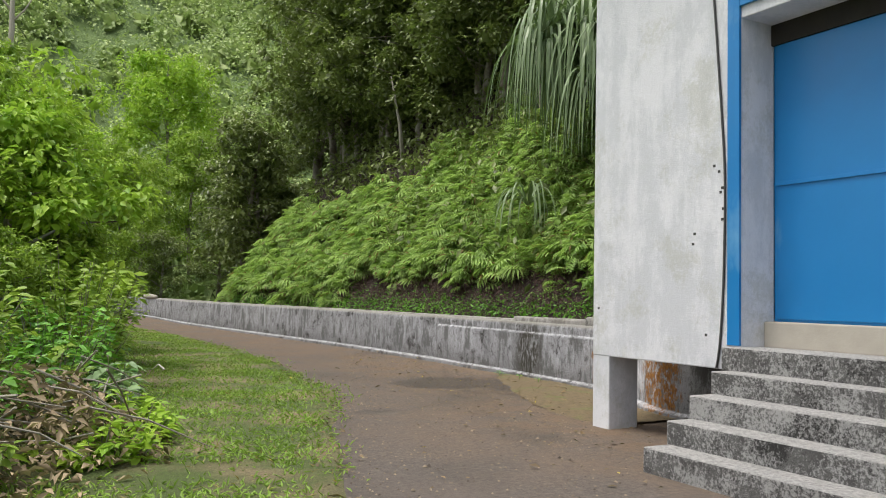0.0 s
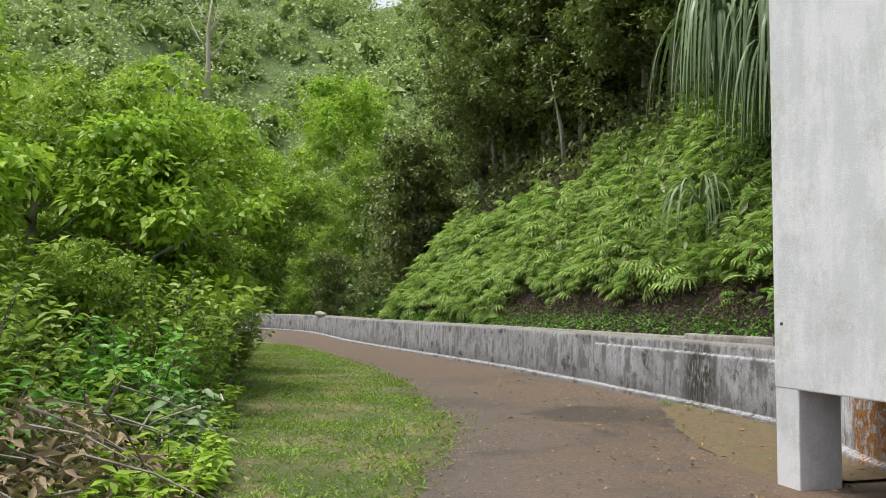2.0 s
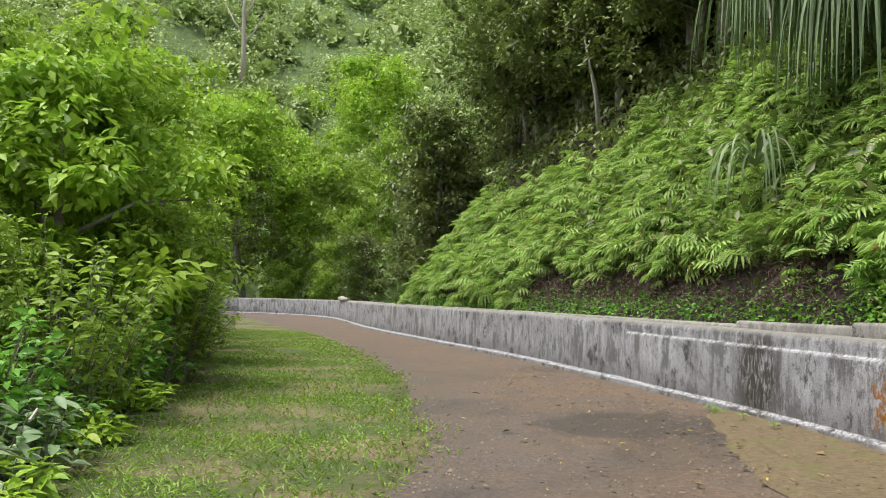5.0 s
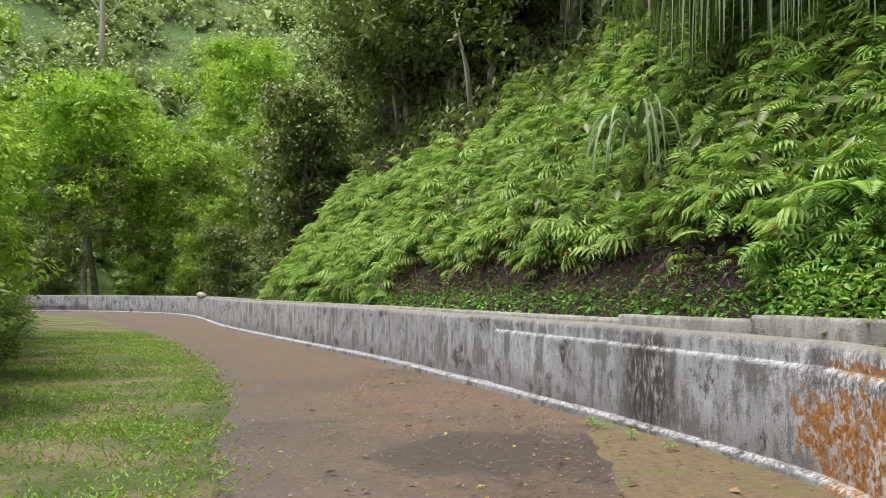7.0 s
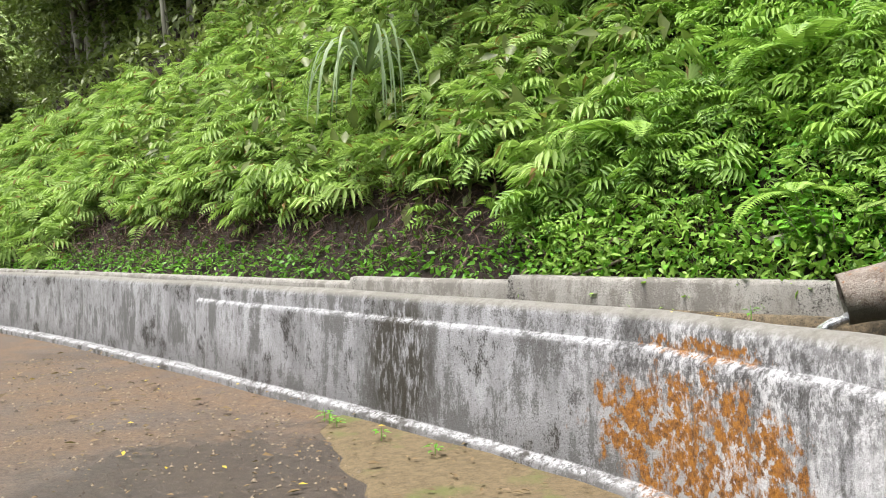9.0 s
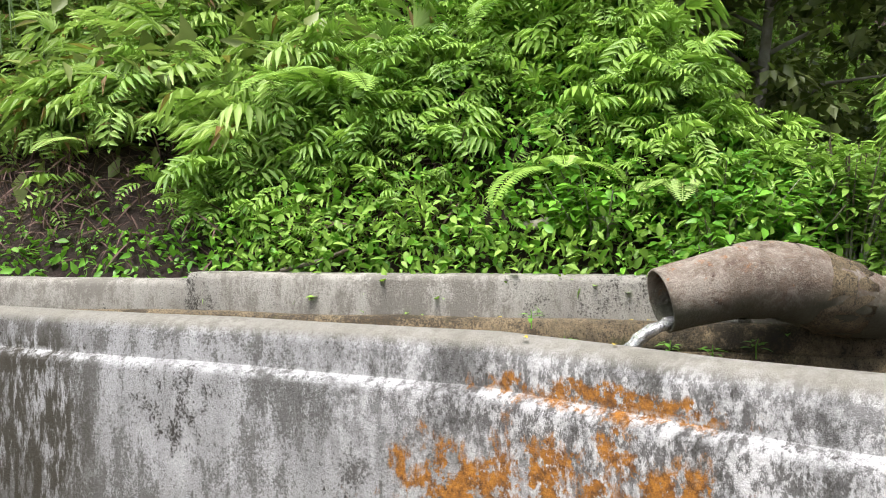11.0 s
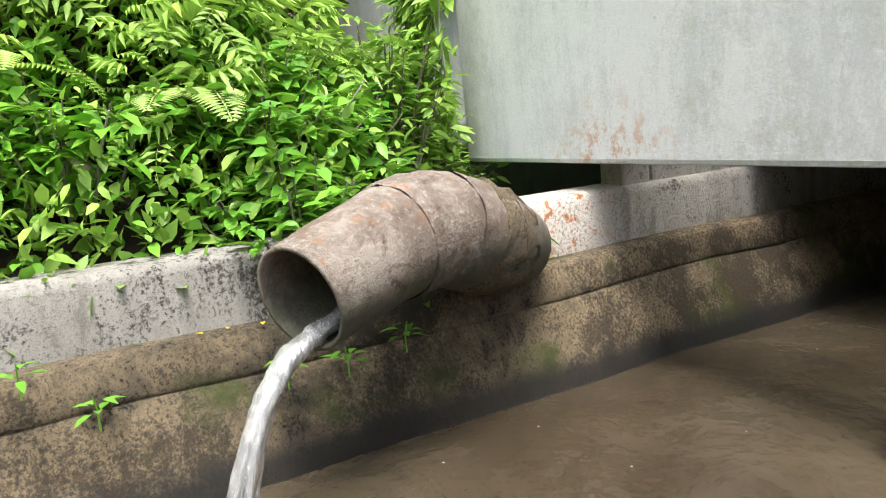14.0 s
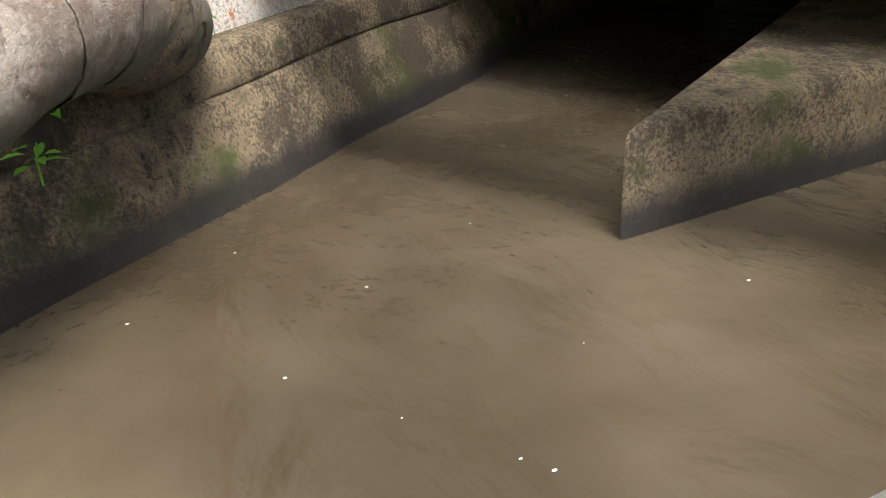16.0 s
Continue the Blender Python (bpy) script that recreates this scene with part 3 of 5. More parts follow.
def lawn_mesh():
    verts, faces = [], []
    nr = normals_of(LAWN_EDGE)
    n = 14
    for p, q in zip(LAWN_EDGE, nr):
        edge = 0.09 + 0.10 * noise.noise(Vector((p[0] * 2.0, p[1] * 2.0, 3))) + 0.06 * noise.noise(Vector((p[0] * 7, p[1] * 7, 5)))
        for j in range(n):
            t = j / (n - 1)
            o = edge - 16 * t ** 2.0
            x, y = p[0] + q[0] * o, p[1] + q[1] * o
            z = 0.085 + 0.03 * noise.noise(Vector((x, y, 1))) - (0.05 if j == 0 else 0) - 0.5 * max(0, t - 0.55)
            verts.append((x, y, z))
    for i in range(len(LAWN_EDGE) - 1):
        for j in range(n - 1):
            a = i * n + j
            faces.append((a, a + 1, a + n + 1, a + n))
    return mesh_of("lawn", verts, faces, M_LAWN, True)


tagged(new("lawn", lawn_mesh()), "patchy mown grass verge with bare soil spots", "lawn", kind="structure")

# strip of silt against the canal wall
APRON = smooth_line([(1.75, 9.0), (1.35, 10.2), (1.12, 11.6), (1.0, 13.0), (0.98, 14.2), (1.12, 14.72)], 0.2)
verts, faces = [], []
for p in APRON:
    d = np.linalg.norm(FACE - p, axis=1)
    q = FACE[np.argmin(d)]
    for j in range(9):
        t = j / 8
        w = 0.10 * noise.noise(Vector((p[0] * 3, p[1] * 3, 9))) * (1 - t)
        x, y = p[0] + w + (q[0] - p[0]) * t, p[1] + (q[1] - p[1]) * t
        verts.append((x, y, (0.052 if j == 0 else 0.070) + 0.03 * t + 0.012 * noise.noise(Vector((x * 3, y * 3, 2)))))
for i in range(len(APRON) - 1):
    for j in range(8):
        a = i * 9 + j
        faces.append((a, a + 1, a + 10, a + 9))
tagged(new("silt_apron", mesh_of("silt_apron", verts, faces, M_SILT, True)), "sandy olive-brown silt washed up along the wall", "silt", kind="structure")

# roadside canal wall: body, proud lower skin, footing
wall = thing("wall_canal_roadside", "weathered lime-washed concrete canal wall with black runs and orange stains", "wall", kind="structure")
child("wall_body", sweep("wall_body", FACE, [(0.04, -0.3), (0.045, 0.94), (0.065, 0.985), (0.12, 1.01), (0.165, 1.01), (0.205, 0.985), (0.215, 0.94), (0.225, -0.3)], M_WALL, 0.02), wall)
NEAR = FACE[FACE[:, 1] < 17.1]
child("lower_skin", sweep("lower_skin", NEAR, [(0.0, -0.2), (0.0, 0.80), (0.012, 0.825), (0.05, 0.85), (0.09, 0.85), (0.09, -0.2)], M_WALL, 0.02), wall)
child("footing", sweep("footing", FACE, [(-0.09, -0.2), (-0.07, 0.12), (-0.05, 0.14), (-0.01, 0.16), (0.08, 0.165), (0.08, -0.2)], M_WALL, 0.03), wall)

# hillside wall of the canal: mossy lower part, shelf, coping in three heights
inner = thing("wall_canal_hillside", "mossy cracked concrete wall along the hillside of the canal", "wall", kind="structure")
child("lower_wall", sweep("lower_wall", BANK, [(-0.30, -0.4), (-0.24, 0.42), (-0.17, 0.62), (-0.13, 0.72), (-0.115, 0.725), (-0.125, 0.74), (-0.10, 0.845), (-0.07, 0.86), (0.3, 0.86), (0.3, -0.4)], M_MOSSY, 0.035), inner)
cop = [(0.0, 0.82), (0.0, 1.05), (0.015, 1.08), (0.05, 1.09), (0.2, 1.09), (0.24, 1.07), (0.25, 0.82)]


def coping(lo, hi, drop, label):
    part = BANK[(BANK[:, 1] >= lo) & (BANK[:, 1] < hi)]
    child("coping", sweep("coping", part, [(o, z - (drop if z > 0.9 else 0)) for o, z in cop], M_COPING, 0.012), inner, label)


coping(7.0, 15.2, 0.0, "pale worn concrete coping")
coping(14.95, 16.9, 0.045, "slightly lower concrete coping")
coping(16.7, 60, 0.10, "low concrete coping")

# canal floor and water
wl, wr = [], []
for p in FACE[::2]:
    q = BANK[np.argmin(np.linalg.norm(BANK - p, axis=1))]
    wl.append((p[0] + 0.15, p[1], 0.42))
    wr.append((q[0], q[1], 0.42))
verts = [v for ab in zip(wl, wr) for v in ab]
n = len(wl)
tagged(new("water", mesh_of("water", verts, [(2 * i, 2 * i + 1, 2 * i + 3, 2 * i + 2) for i in range(n - 1)], M_WATER)),
       "muddy brown canal water with small ripples", "water", kind="structure")

# pier that divides the canal
tagged(new("divider_pier", prism("divider_pier", [(3.96, 11.05), (5.25, 9.1), (5.1, 8.2), (4.20, 8.3)], 0.0, 0.725, M_MOSSY, 0.035, 3)),
       "rough mossy concrete pier dividing the canal under the building", "pier")

# hillside sheet
xs = np.concatenate([np.arange(-20, -14, 1.2), np.arange(-14, 9, 0.4), np.arange(9, 60, 1.8)])
ys = np.concatenate([np.arange(-30, 8, 2.0), np.arange(8, 30, 0.4), np.arange(30, 110, 1.6)])
X, Y = np.meshgrid(xs, ys)
D = toe_distance(X, Y)
Zh = hill_height(X, Y)
idx = np.arange(X.size).reshape(X.shape)
keep = (D[:-1, :-1] > -0.25) & (D[1:, 1:] > -0.25) & (D[:-1, 1:] > -0.25) & (D[1:, :-1] > -0.25)
f = np.stack([idx[:-1, :-1], idx[:-1, 1:], idx[1:, 1:], idx[1:, :-1]], -1)[keep]
tris = np.concatenate([f[:, [0, 1, 2]], f[:, [0, 2, 3]]])
hill_xyz = np.stack([X, Y, np.where(D > 0.02, Zh, 0.5)], -1)
tagged(new("hillside", quick("hillside", hill_xyz, tris, M_SOIL)), "steep bare reddish-brown soil bank below the forest", "hillside", kind="structure")

# far valley side
def valley_height(x, y):
    z = (y - 62) * 0.62 + 5 * np.sin(x * 0.05) + 3 * np.sin(x * 0.13 + y * 0.1) + np.clip(-x - 50, 0, 200) * 0.25 - 2
    return np.clip(z, -2, 68 + 0.12 * (x + 90) + 4 * np.sin(x * 0.11))


xs, ys = np.meshgrid(np.linspace(-170, 60, 60), np.linspace(58, 260, 50))
zf = valley_height(xs, ys)
idx = np.arange(xs.size).reshape(xs.shape)
f = np.stack([idx[:-1, :-1], idx[:-1, 1:], idx[1:, 1:], idx[1:, :-1]], -1).reshape(-1, 4)
tagged(new("far_hill", quick("far_hill", np.stack([xs, ys, zf], -1), np.concatenate([f[:, [0, 1, 2]], f[:, [0, 2, 3]]]), M_HILL)),
       "far forested valley side rising beyond the bend", "hill", kind="structure")

# ---- building over the canal ----
UX, UY = 0.479, -0.878      # along the front, away from the corner
NX, NY = 0.878, 0.479       # into the building


def at_front(s, d):
    return (1.65 + 0.955 * (UX * s + NX * d), 9.055 + 0.955 * (UY * s + NY * d))


def storey(z):
    return 1.42 + (z - 1.42) * 0.955


def block(s0, s1, d0, d1):
    return [at_front(s0, d0), at_front(s1, d0), at_front(s1, d1), at_front(s0, d1)]


house = thing("building", "white rendered building on pillars over the canal with blue trim", "building", at=(1.605, 9.055, 0))


def house_part(name, ring, z0, z1, mat, bevel=0.012, parent=None, label=""):
    ob = new(name, prism(name, ring, storey(z0), storey(z1), mat, bevel))
    ob.parent = parent or house
    ob.matrix_parent_inverse = Matrix.Translation((-1.605, -9.055, 0))
    return tagged(ob, label) if label else ob


house_part("front_panel", block(0.0, 1.96, 0.0, 0.28), 0.79, 6.2, M_RENDER)
house_part("pillar", block(0.0, 0.28, 0.004, 0.42), -0.05, 0.80, M_RENDER, 0.015, None, "white rendered square pillar with a stained foot")
house_part("front_lintel", block(1.96, 4.9, 0.0, 0.28), 4.22, 6.2, M_RENDER)
house_part("front_wall", block(4.72, 9.0, 0.0, 0.28), -0.05, 6.2, M_RENDER)
house_part("door_jamb", block(1.97, 2.10, 0.0, 0.47), 1.0, 4.22, M_RENDER)
house_part("door_jamb", block(4.60, 4.715, 0.0, 0.47), 1.0, 4.22, M_RENDER)
house_part("lintel_soffit", block(2.10, 4.6, 0.02, 0.47), 4.08, 4.22, M_RENDER)
house_part("blue_trim", block(1.965, 2.105, -0.012, 0.02), 1.02, 4.34, M_BLUE, 0.004, None, "flat blue painted door surround")
house_part("blue_trim", block(4.595, 4.73, -0.012, 0.02), 1.02, 4.34, M_BLUE, 0.004, None, "flat blue painted door surround")
house_part("blue_trim", block(2.108, 4.592, -0.012, 0.018), 4.19, 4.34, M_BLUE, 0.004, None, "flat blue painted door surround")
house_part("threshold", block(2.105, 4.60, 0.32, 0.55), 1.0, 1.245, M_BEIGE, 0.012, None, "beige concrete threshold")
# solid dark panel fills the gap and shows its shade by colour
house_part("door_head_shade_panel", block(2.10, 4.60, 0.43, 0.51), 3.88, 4.08, M_GAP_SHADE, 0.0, None, "near-black panel painted as the shade of the open gap above the door")
house_part("slab", [at_front(0.3, 0.6), at_front(9, 0.6), at_front(9, 11.2), at_front(0.3, 11.2)], 1.20, 1.36, M_RENDER)
house_part("north_parapet", [(1.85, 9.45), (2.0, 9.3), (3.8, 10.66), (6.15, 12.02), (6.04, 12.22), (3.7, 10.87)], 1.19, 2.25, M_RENDER, 0.02, None, "white parapet wall with rust bleeding at its lower edge")
WS = 0.25
house_part("main_wall_north", block(WS, WS + 0.25, 0.3, 11.3), 1.36, 6.2, M_RENDER)
house_part("main_wall_back", block(WS, 9.0, 11.3, 11.55), 0.0, 6.2, M_RENDER)
house_part("main_wall_south", block(8.75, 9.0, 0.3, 11.3), 0.0, 6.2, M_RENDER)
house_part("roof", block(-0.1, 9.4, -0.5, 11.9), 6.2, 6.4, M_RENDER)
house_part("hanger_post", [(5.295, 11.54), (5.39, 11.41), (5.50, 11.49), (5.405, 11.62)], 1.0, 1.21, M_COPING, 0.015)
house_part("underside_wall", [(5.40, 11.40), (7.9, 8.05), (8.05, 8.15), (5.51, 11.48)], 0.9, 1.21, M_COPING, 0.0)

# blue steel double door with a raised mid rail
door = house_part("door_1", block(2.10, 4.60, 0.47, 0.52), 1.245, 3.90, M_BLUE, 0.006, None, "closed blue painted steel door")
for s0, s1 in ((2.14, 3.33), (3.36, 4.56)):
    for z0, z1 in ((1.27, 2.53), (2.555, 3.88)):
        ob = new("door_panel", prism("door_panel", block(s0, s1, 0.455, 0.472), storey(z0), storey(z1), M_BLUE, 0.006))
        ob.parent = door

rail = new("door_rail", prism("door_rail", block(2.12, 4.58, 0.44, 0.456), storey(2.525), storey(2.56), M_BLUE, 0.003))
rail.parent = door

# blue louvre windows in the north wall
for i in range(4):
    d0 = 5.9 + i * 0.62
    win = house_part("window", block(WS - 0.06, WS, d0, d0 + 0.56), 2.35, 3.65, M_LOUVRE, 0.0, None, "louvred window with a blue frame")
    for a, b, z0, z1 in ((d0 - 0.05, d0 + 0.06, 2.3, 3.65), (d0 + 0.50, d0 + 0.565, 2.3, 3.65)):
        fr = new("window_frame", prism("window_frame", block(WS - 0.10, WS - 0.002, a, b), z0, z1, M_BLUE, 0.005))
        fr.parent = win
    for k in range(8):
        z0 = 2.36 + k * 0.16
        fr = new("louvre_slat", prism("louvre_slat", block(WS - 0.085, WS - 0.065, d0 + 0.065, d0 + 0.495), z0, z0 + 0.02, M_CABLE))
        fr.parent = win

# cable hanging down the front
pts = [(1.72, 6.1), (1.76, 4.9), (1.84, 3.9), (1.90, 3.2), (1.935, 2.7), (1.94, 2.2), (1.92, 1.5), (1.88, 1.0), (1.84, 0.80)]
path = [(*at_front(s, -0.014), storey(z)) for s, z in smooth_line(pts, 0.15)]
v, fc = tube(path, [0.011] * len(path), 8)
tagged(new("cable", mesh_of("cable", v, fc, M_CABLE, True)), "black cable hanging down the white wall", "cable")

# front steps, each on the one below
stair = thing("front_steps", "worn blackened concrete steps leading to the blue door", "steps", at=(2.0, 7.0, 0))
for k in range(5):
    ring = block(2.15 - 0.02 * k, 6.0, -1.20 + 0.28 * k, 0.2)
    if k == 4:
        ring = block(1.99, 6.0, -0.12, 0.315)
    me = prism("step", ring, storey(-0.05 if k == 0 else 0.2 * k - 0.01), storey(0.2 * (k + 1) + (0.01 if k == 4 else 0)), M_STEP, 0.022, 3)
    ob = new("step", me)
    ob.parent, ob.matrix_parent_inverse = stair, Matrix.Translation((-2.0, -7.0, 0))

# ---- outfall pipe ----
PIPE = smooth_line([(3.83, 12.53, 1.01), (4.01, 12.415, 1.062), (4.18, 12.31, 1.098), (4.34, 12.22, 1.095), (4.50, 12.135, 1.045), (4.66, 12.06, 0.99), (4.82, 12.01, 0.95)], 0.05)
pr = np.interp(np.linspace(0, 1, len(PIPE)), [0, 0.3, 0.5, 0.75, 1.0], [0.150, 0.165, 0.182, 0.18, 0.155])
pipe = thing("outfall_pipe", "rusty flaking steel pipe pouring water into the canal", "pipe", at=(3.83, 12.53, 1.01))
v, fc = tube(PIPE, pr, 40, 0.03, False)
vi, fi = tube(PIPE, pr - 0.012, 40, 0.03, False)
k = len(v)
rim = [(j, k + j, k + (j + 1) % 40, (j + 1) % 40) for j in range(40)]
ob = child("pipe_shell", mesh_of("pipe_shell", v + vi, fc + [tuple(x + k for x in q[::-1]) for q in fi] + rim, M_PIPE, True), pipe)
ob.matrix_parent_inverse = Matrix.Translation((-3.83, -12.53, -1.01))
for t0 in (0.42, 0.62, 0.80):
    i = int(t0 * (len(PIPE) - 1))
    v, fc = tube(PIPE[i - 1:i + 2], pr[i - 1:i + 2] + 0.005, 40, 0.03, False)
    ob = child("weld_seam", mesh_of("weld_seam", v, fc, M_PIPE, True), pipe)
    ob.matrix_parent_inverse = Matrix.Translation((-3.83, -12.53, -1.01))

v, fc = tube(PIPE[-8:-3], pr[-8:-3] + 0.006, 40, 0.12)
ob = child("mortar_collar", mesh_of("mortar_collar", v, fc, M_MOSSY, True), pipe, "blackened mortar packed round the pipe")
ob.matrix_parent_inverse = Matrix.Translation((-3.83, -12.53, -1.01))

# stream of water from the mouth
ST = smooth_line([(4.05, 12.40, 0.95), (3.84, 12.52, 0.895), (3.75, 12.575, 0.84), (3.68, 12.62, 0.74), (3.63, 12.655, 0.60), (3.60, 12.675, 0.41)], 0.03)
stream = thing("water_stream", "clear water pouring out of the pipe", "water", at=(3.84, 12.52, 0.89))
sr = np.random.default_rng(17)
for k in range(9):
    a, u = sr.uniform(0, 2 * math.pi), np.linspace(0, 1, len(ST))
    off = 0.030 * (0.45 + 0.8 * u) * (0.3 + 0.7 * sr.uniform())
    tw = a + u * sr.uniform(-1.2, 1.2)
    path = ST + np.column_stack([np.cos(tw) * off, np.sin(tw) * off, np.zeros(len(ST))])
    vv, ff = tube(path, np.interp(u, [0, 0.35, 0.6, 1], [0.024, 0.019, 0.013, 0.012]) * sr.uniform(0.7, 1.2), 10, 0.6)
    ob = child("strand", mesh_of("strand", vv, ff, M_STREAM, True), stream)
    ob.matrix_parent_inverse = Matrix.Translation((-3.84, -12.52, -0.89))

# ---- plants ----
rng = np.random.default_rng(7)
FR = [frond(11, 1.0, 0.27, a, 0.088, 0.7, 0.3) for a in (1.2, 1.6, 2.0, 2.4)]
PALM = [fan(9, 0.6, 1.3, 1.1, 0.5, 0.15), fan(8, 0.58, 1.05, 1.5, 0.3, 0.15), fan(10, 0.62, 1.5, 0.9, 0.6, 0.13)]
SPRIG = [frond(7, 0.9, 0.24, a, 0.15, 0.6, 0.3) for a in (0.8, 1.2, 1.6)]
FINE = [frond(26, 1.0, 0.17, a, 0.055, 0.30) for a in (1.0, 1.4, 1.8)]


def on_hill(n, y0, y1, d0, d1, seed, x0=-99):
    """Random places on the hillside between two distances from its foot, with the way downhill."""
    r = np.random.default_rng(seed)
    line = TOE[(TOE[:, 1] >= y0) & (TOE[:, 1] < y1) & (TOE[:, 0] < 13) & (TOE[:, 0] > x0)]
    nr = normals_of(TOE)[(TOE[:, 1] >= y0) & (TOE[:, 1] < y1) & (TOE[:, 0] < 13) & (TOE[:, 0] > x0)]
    i = r.integers(0, len(line), n)
    d = r.uniform(d0, d1, n)
    xy = line[i] + nr[i] * d[:, None] + r.normal(size=(n, 2)) * 0.18
    good = np.flatnonzero(toe_distance(xy[:, 0], xy[:, 1]) > min(d0 * 0.7, 0.8))
    pick = np.where(np.isin(np.arange(n), good), np.arange(n), r.choice(good, n))
    xy, i = xy[pick], i[pick]
    z = hill_height(xy[:, 0], xy[:, 1])
    down = np.arctan2(-nr[i, 1], -nr[i, 0])
    return np.column_stack([xy, z]), down, r


def fern_cover(name, label, n, y0, y1, d0, d1, size, seed, mat, templates, lift=0.25, x0=-99):
    # clumps of seven fronds that fan out downhill
    p, down, r = on_hill(n // 7, y0, y1, d0, d1, seed, x0)
    p, down = np.repeat(p, 7, 0), np.repeat(down, 7)
    n = len(p)
    fan = np.tile(np.linspace(-1.9, 1.9, 7), n // 7) + r.normal(size=n) * 0.3
    p = p + r.normal(size=p.shape) * 0.09
    p[:, 2] += np.repeat(r.uniform(0.0, lift, n // 7), 7) + 0.12
    p[:, 2] += 0.32 * np.sin(p[:, 0] * 2.9 + 1.3 * np.sin(p[:, 1] * 2.1)) * np.cos(p[:, 1] * 2.3)
    out = []
    pick = r.integers(0, len(templates), n)
    for k, tpl in enumerate(templates):
        q = pick == k
        c = q.sum()
        out.append(turned(tpl, p[q], down[q] + fan[q], r.normal(size=c) * 0.35 - 0.25, r.normal(size=c) * 0.35, size * r.uniform(0.6, 1.3, c)))
    tagged(new(name, leaf_mesh(name, np.concatenate(out), mat)), label, "ferns", kind="stuff")


fern_cover("fern_bank", "dense mass of green ferns hanging over the bank", 12600, 15.0, 25, 1.12, 4.6, 0.54, 11, M_FERN, FR[:3] + FR[:2] + PALM)
fern_cover("fern_bank_far", "ferns covering the lower slope towards the bend", 2800, 25, 36, 0.5, 3.2, 0.7, 12, M_FERN, FR[:2] + PALM)
fern_cover("fern_slope", "tangled bright ferns above the canal", 7000, 11.9, 15.6, 0.75, 5.0, 0.37, 13, M_FERN_BRIGHT, PALM + SPRIG + SPRIG)
fern_cover("fern_fringe", "drooping fern fringe over the bare soil", 1100, 14.2, 25, 1.0, 1.2, 0.55, 14, M_FERN, PALM, 0.4)
fern_cover("low_ferns", "low bright ferns and leafy sprigs above the coping", 2600, 11.9, 15.2, 0.5, 1.4, 0.22, 16, M_FERN_BRIGHT, SPRIG + PALM)
fern_cover("fern_corner", "ferns crowding the slope behind the building", 3200, 10, 16, 0.3, 5.5, 0.42, 15, M_FERN_BRIGHT, PALM + SPRIG, 0.5, 5.8)


def ground_cover(name, label, n, y0, y1, d0, d1, size, seed, mat, slim=0.5, lift=0.12):
    p, down, r = on_hill(n, y0, y1, d0, d1, seed)
    p[:, 2] += r.uniform(0, lift, n)
    w = np.column_stack([np.cos(down), np.sin(down), np.zeros(n)]) * 0.5 + r.normal(size=(n, 3)) * 0.6
    w[:, 2] += 0.15
    nor = np.tile([0, 0, 1.0], (n, 1)) + r.normal(size=(n, 3)) * 0.4
    L = size * r.uniform(0.5, 1.4, n)
    tagged(new(name, oval_mesh(name, oval_leaves(p, w, nor, L, L * slim), mat)), label, "ground cover", kind="stuff")


ground_cover("creeping_weeds", "small green weeds along the back of the wall", 9000, 13.5, 33, 0.26, 0.66, 0.075, 21, M_SHRUB)
ground_cover("hanging_roots", "dry purplish roots and dead fronds on the bare bank", 9000, 13.8, 30, 0.45, 1.0, 0.22, 22, M_ROOTS, 0.05, 0.35)
ground_cover("bank_undergrowth", "broad-leaved undergrowth beside the canal", 16000, 11.9, 15.4, 0.14, 1.9, 0.075, 23, M_SHRUB, 0.48, 0.5)
ground_cover("coping_weeds", "small leafy weeds crowding the back of the coping", 7000, 11.9, 15.0, 0.02, 0.5, 0.07, 25, M_FERN_BRIGHT, 0.5, 0.55)
ground_cover("slope_leaves", "small pinnate-leaved plants tangled over the slope", 16000, 11.9, 17.5, 1.0, 4.6, 0.085, 24, M_FERN_BRIGHT, 0.34, 0.75)


def fern_plant(seed, count, size, mat):
    r = np.random.default_rng(seed)
    ob = thing("fern", "large arching green fern on the canal bank", "fern", "ferns on the bank")
    for k in range(count):
        tpl = frond(30, size * r.uniform(0.85, 1.15), size * 0.20, r.uniform(1.2, 1.7), 0.055, 0.25)
        a = 2 * math.pi * k / count + r.uniform(-0.2, 0.2)
        one = np.zeros(1)
        child("frond", leaf_mesh("frond", turned(tpl, np.array([[0, 0, 0.02]]), one + a, one - r.uniform(0.5, 0.9), one, one + 1), mat), ob)
    return ob


proto = [fern_plant(31, 11, 0.85, M_FERN_BRIGHT), fern_plant(32, 9, 0.65, M_FERN_BRIGHT), fern_plant(33, 8, 0.55, M_FERN)]
spots = [(3.8, 15.4, 0), (4.55, 13.85, 1), (5.45, 13.15, 1), (5.0, 14.5, 0), (2.6, 16.9, 2), (5.9, 13.6, 2), (4.95, 13.2, 2)]
used = set()
for x, y, k in spots:
    z = float(hill_height(np.array([x]), np.array([y]))[0]) + 0.22
    m = pose(x, y, z + 0.1 if k == 0 else z - 0.15, 0, 0, 53 * x + 31 * y)
    if k in used:
        copy_thing(proto[k], m)
    else:
        proto[k].matrix_basis = m
        used.add(k)


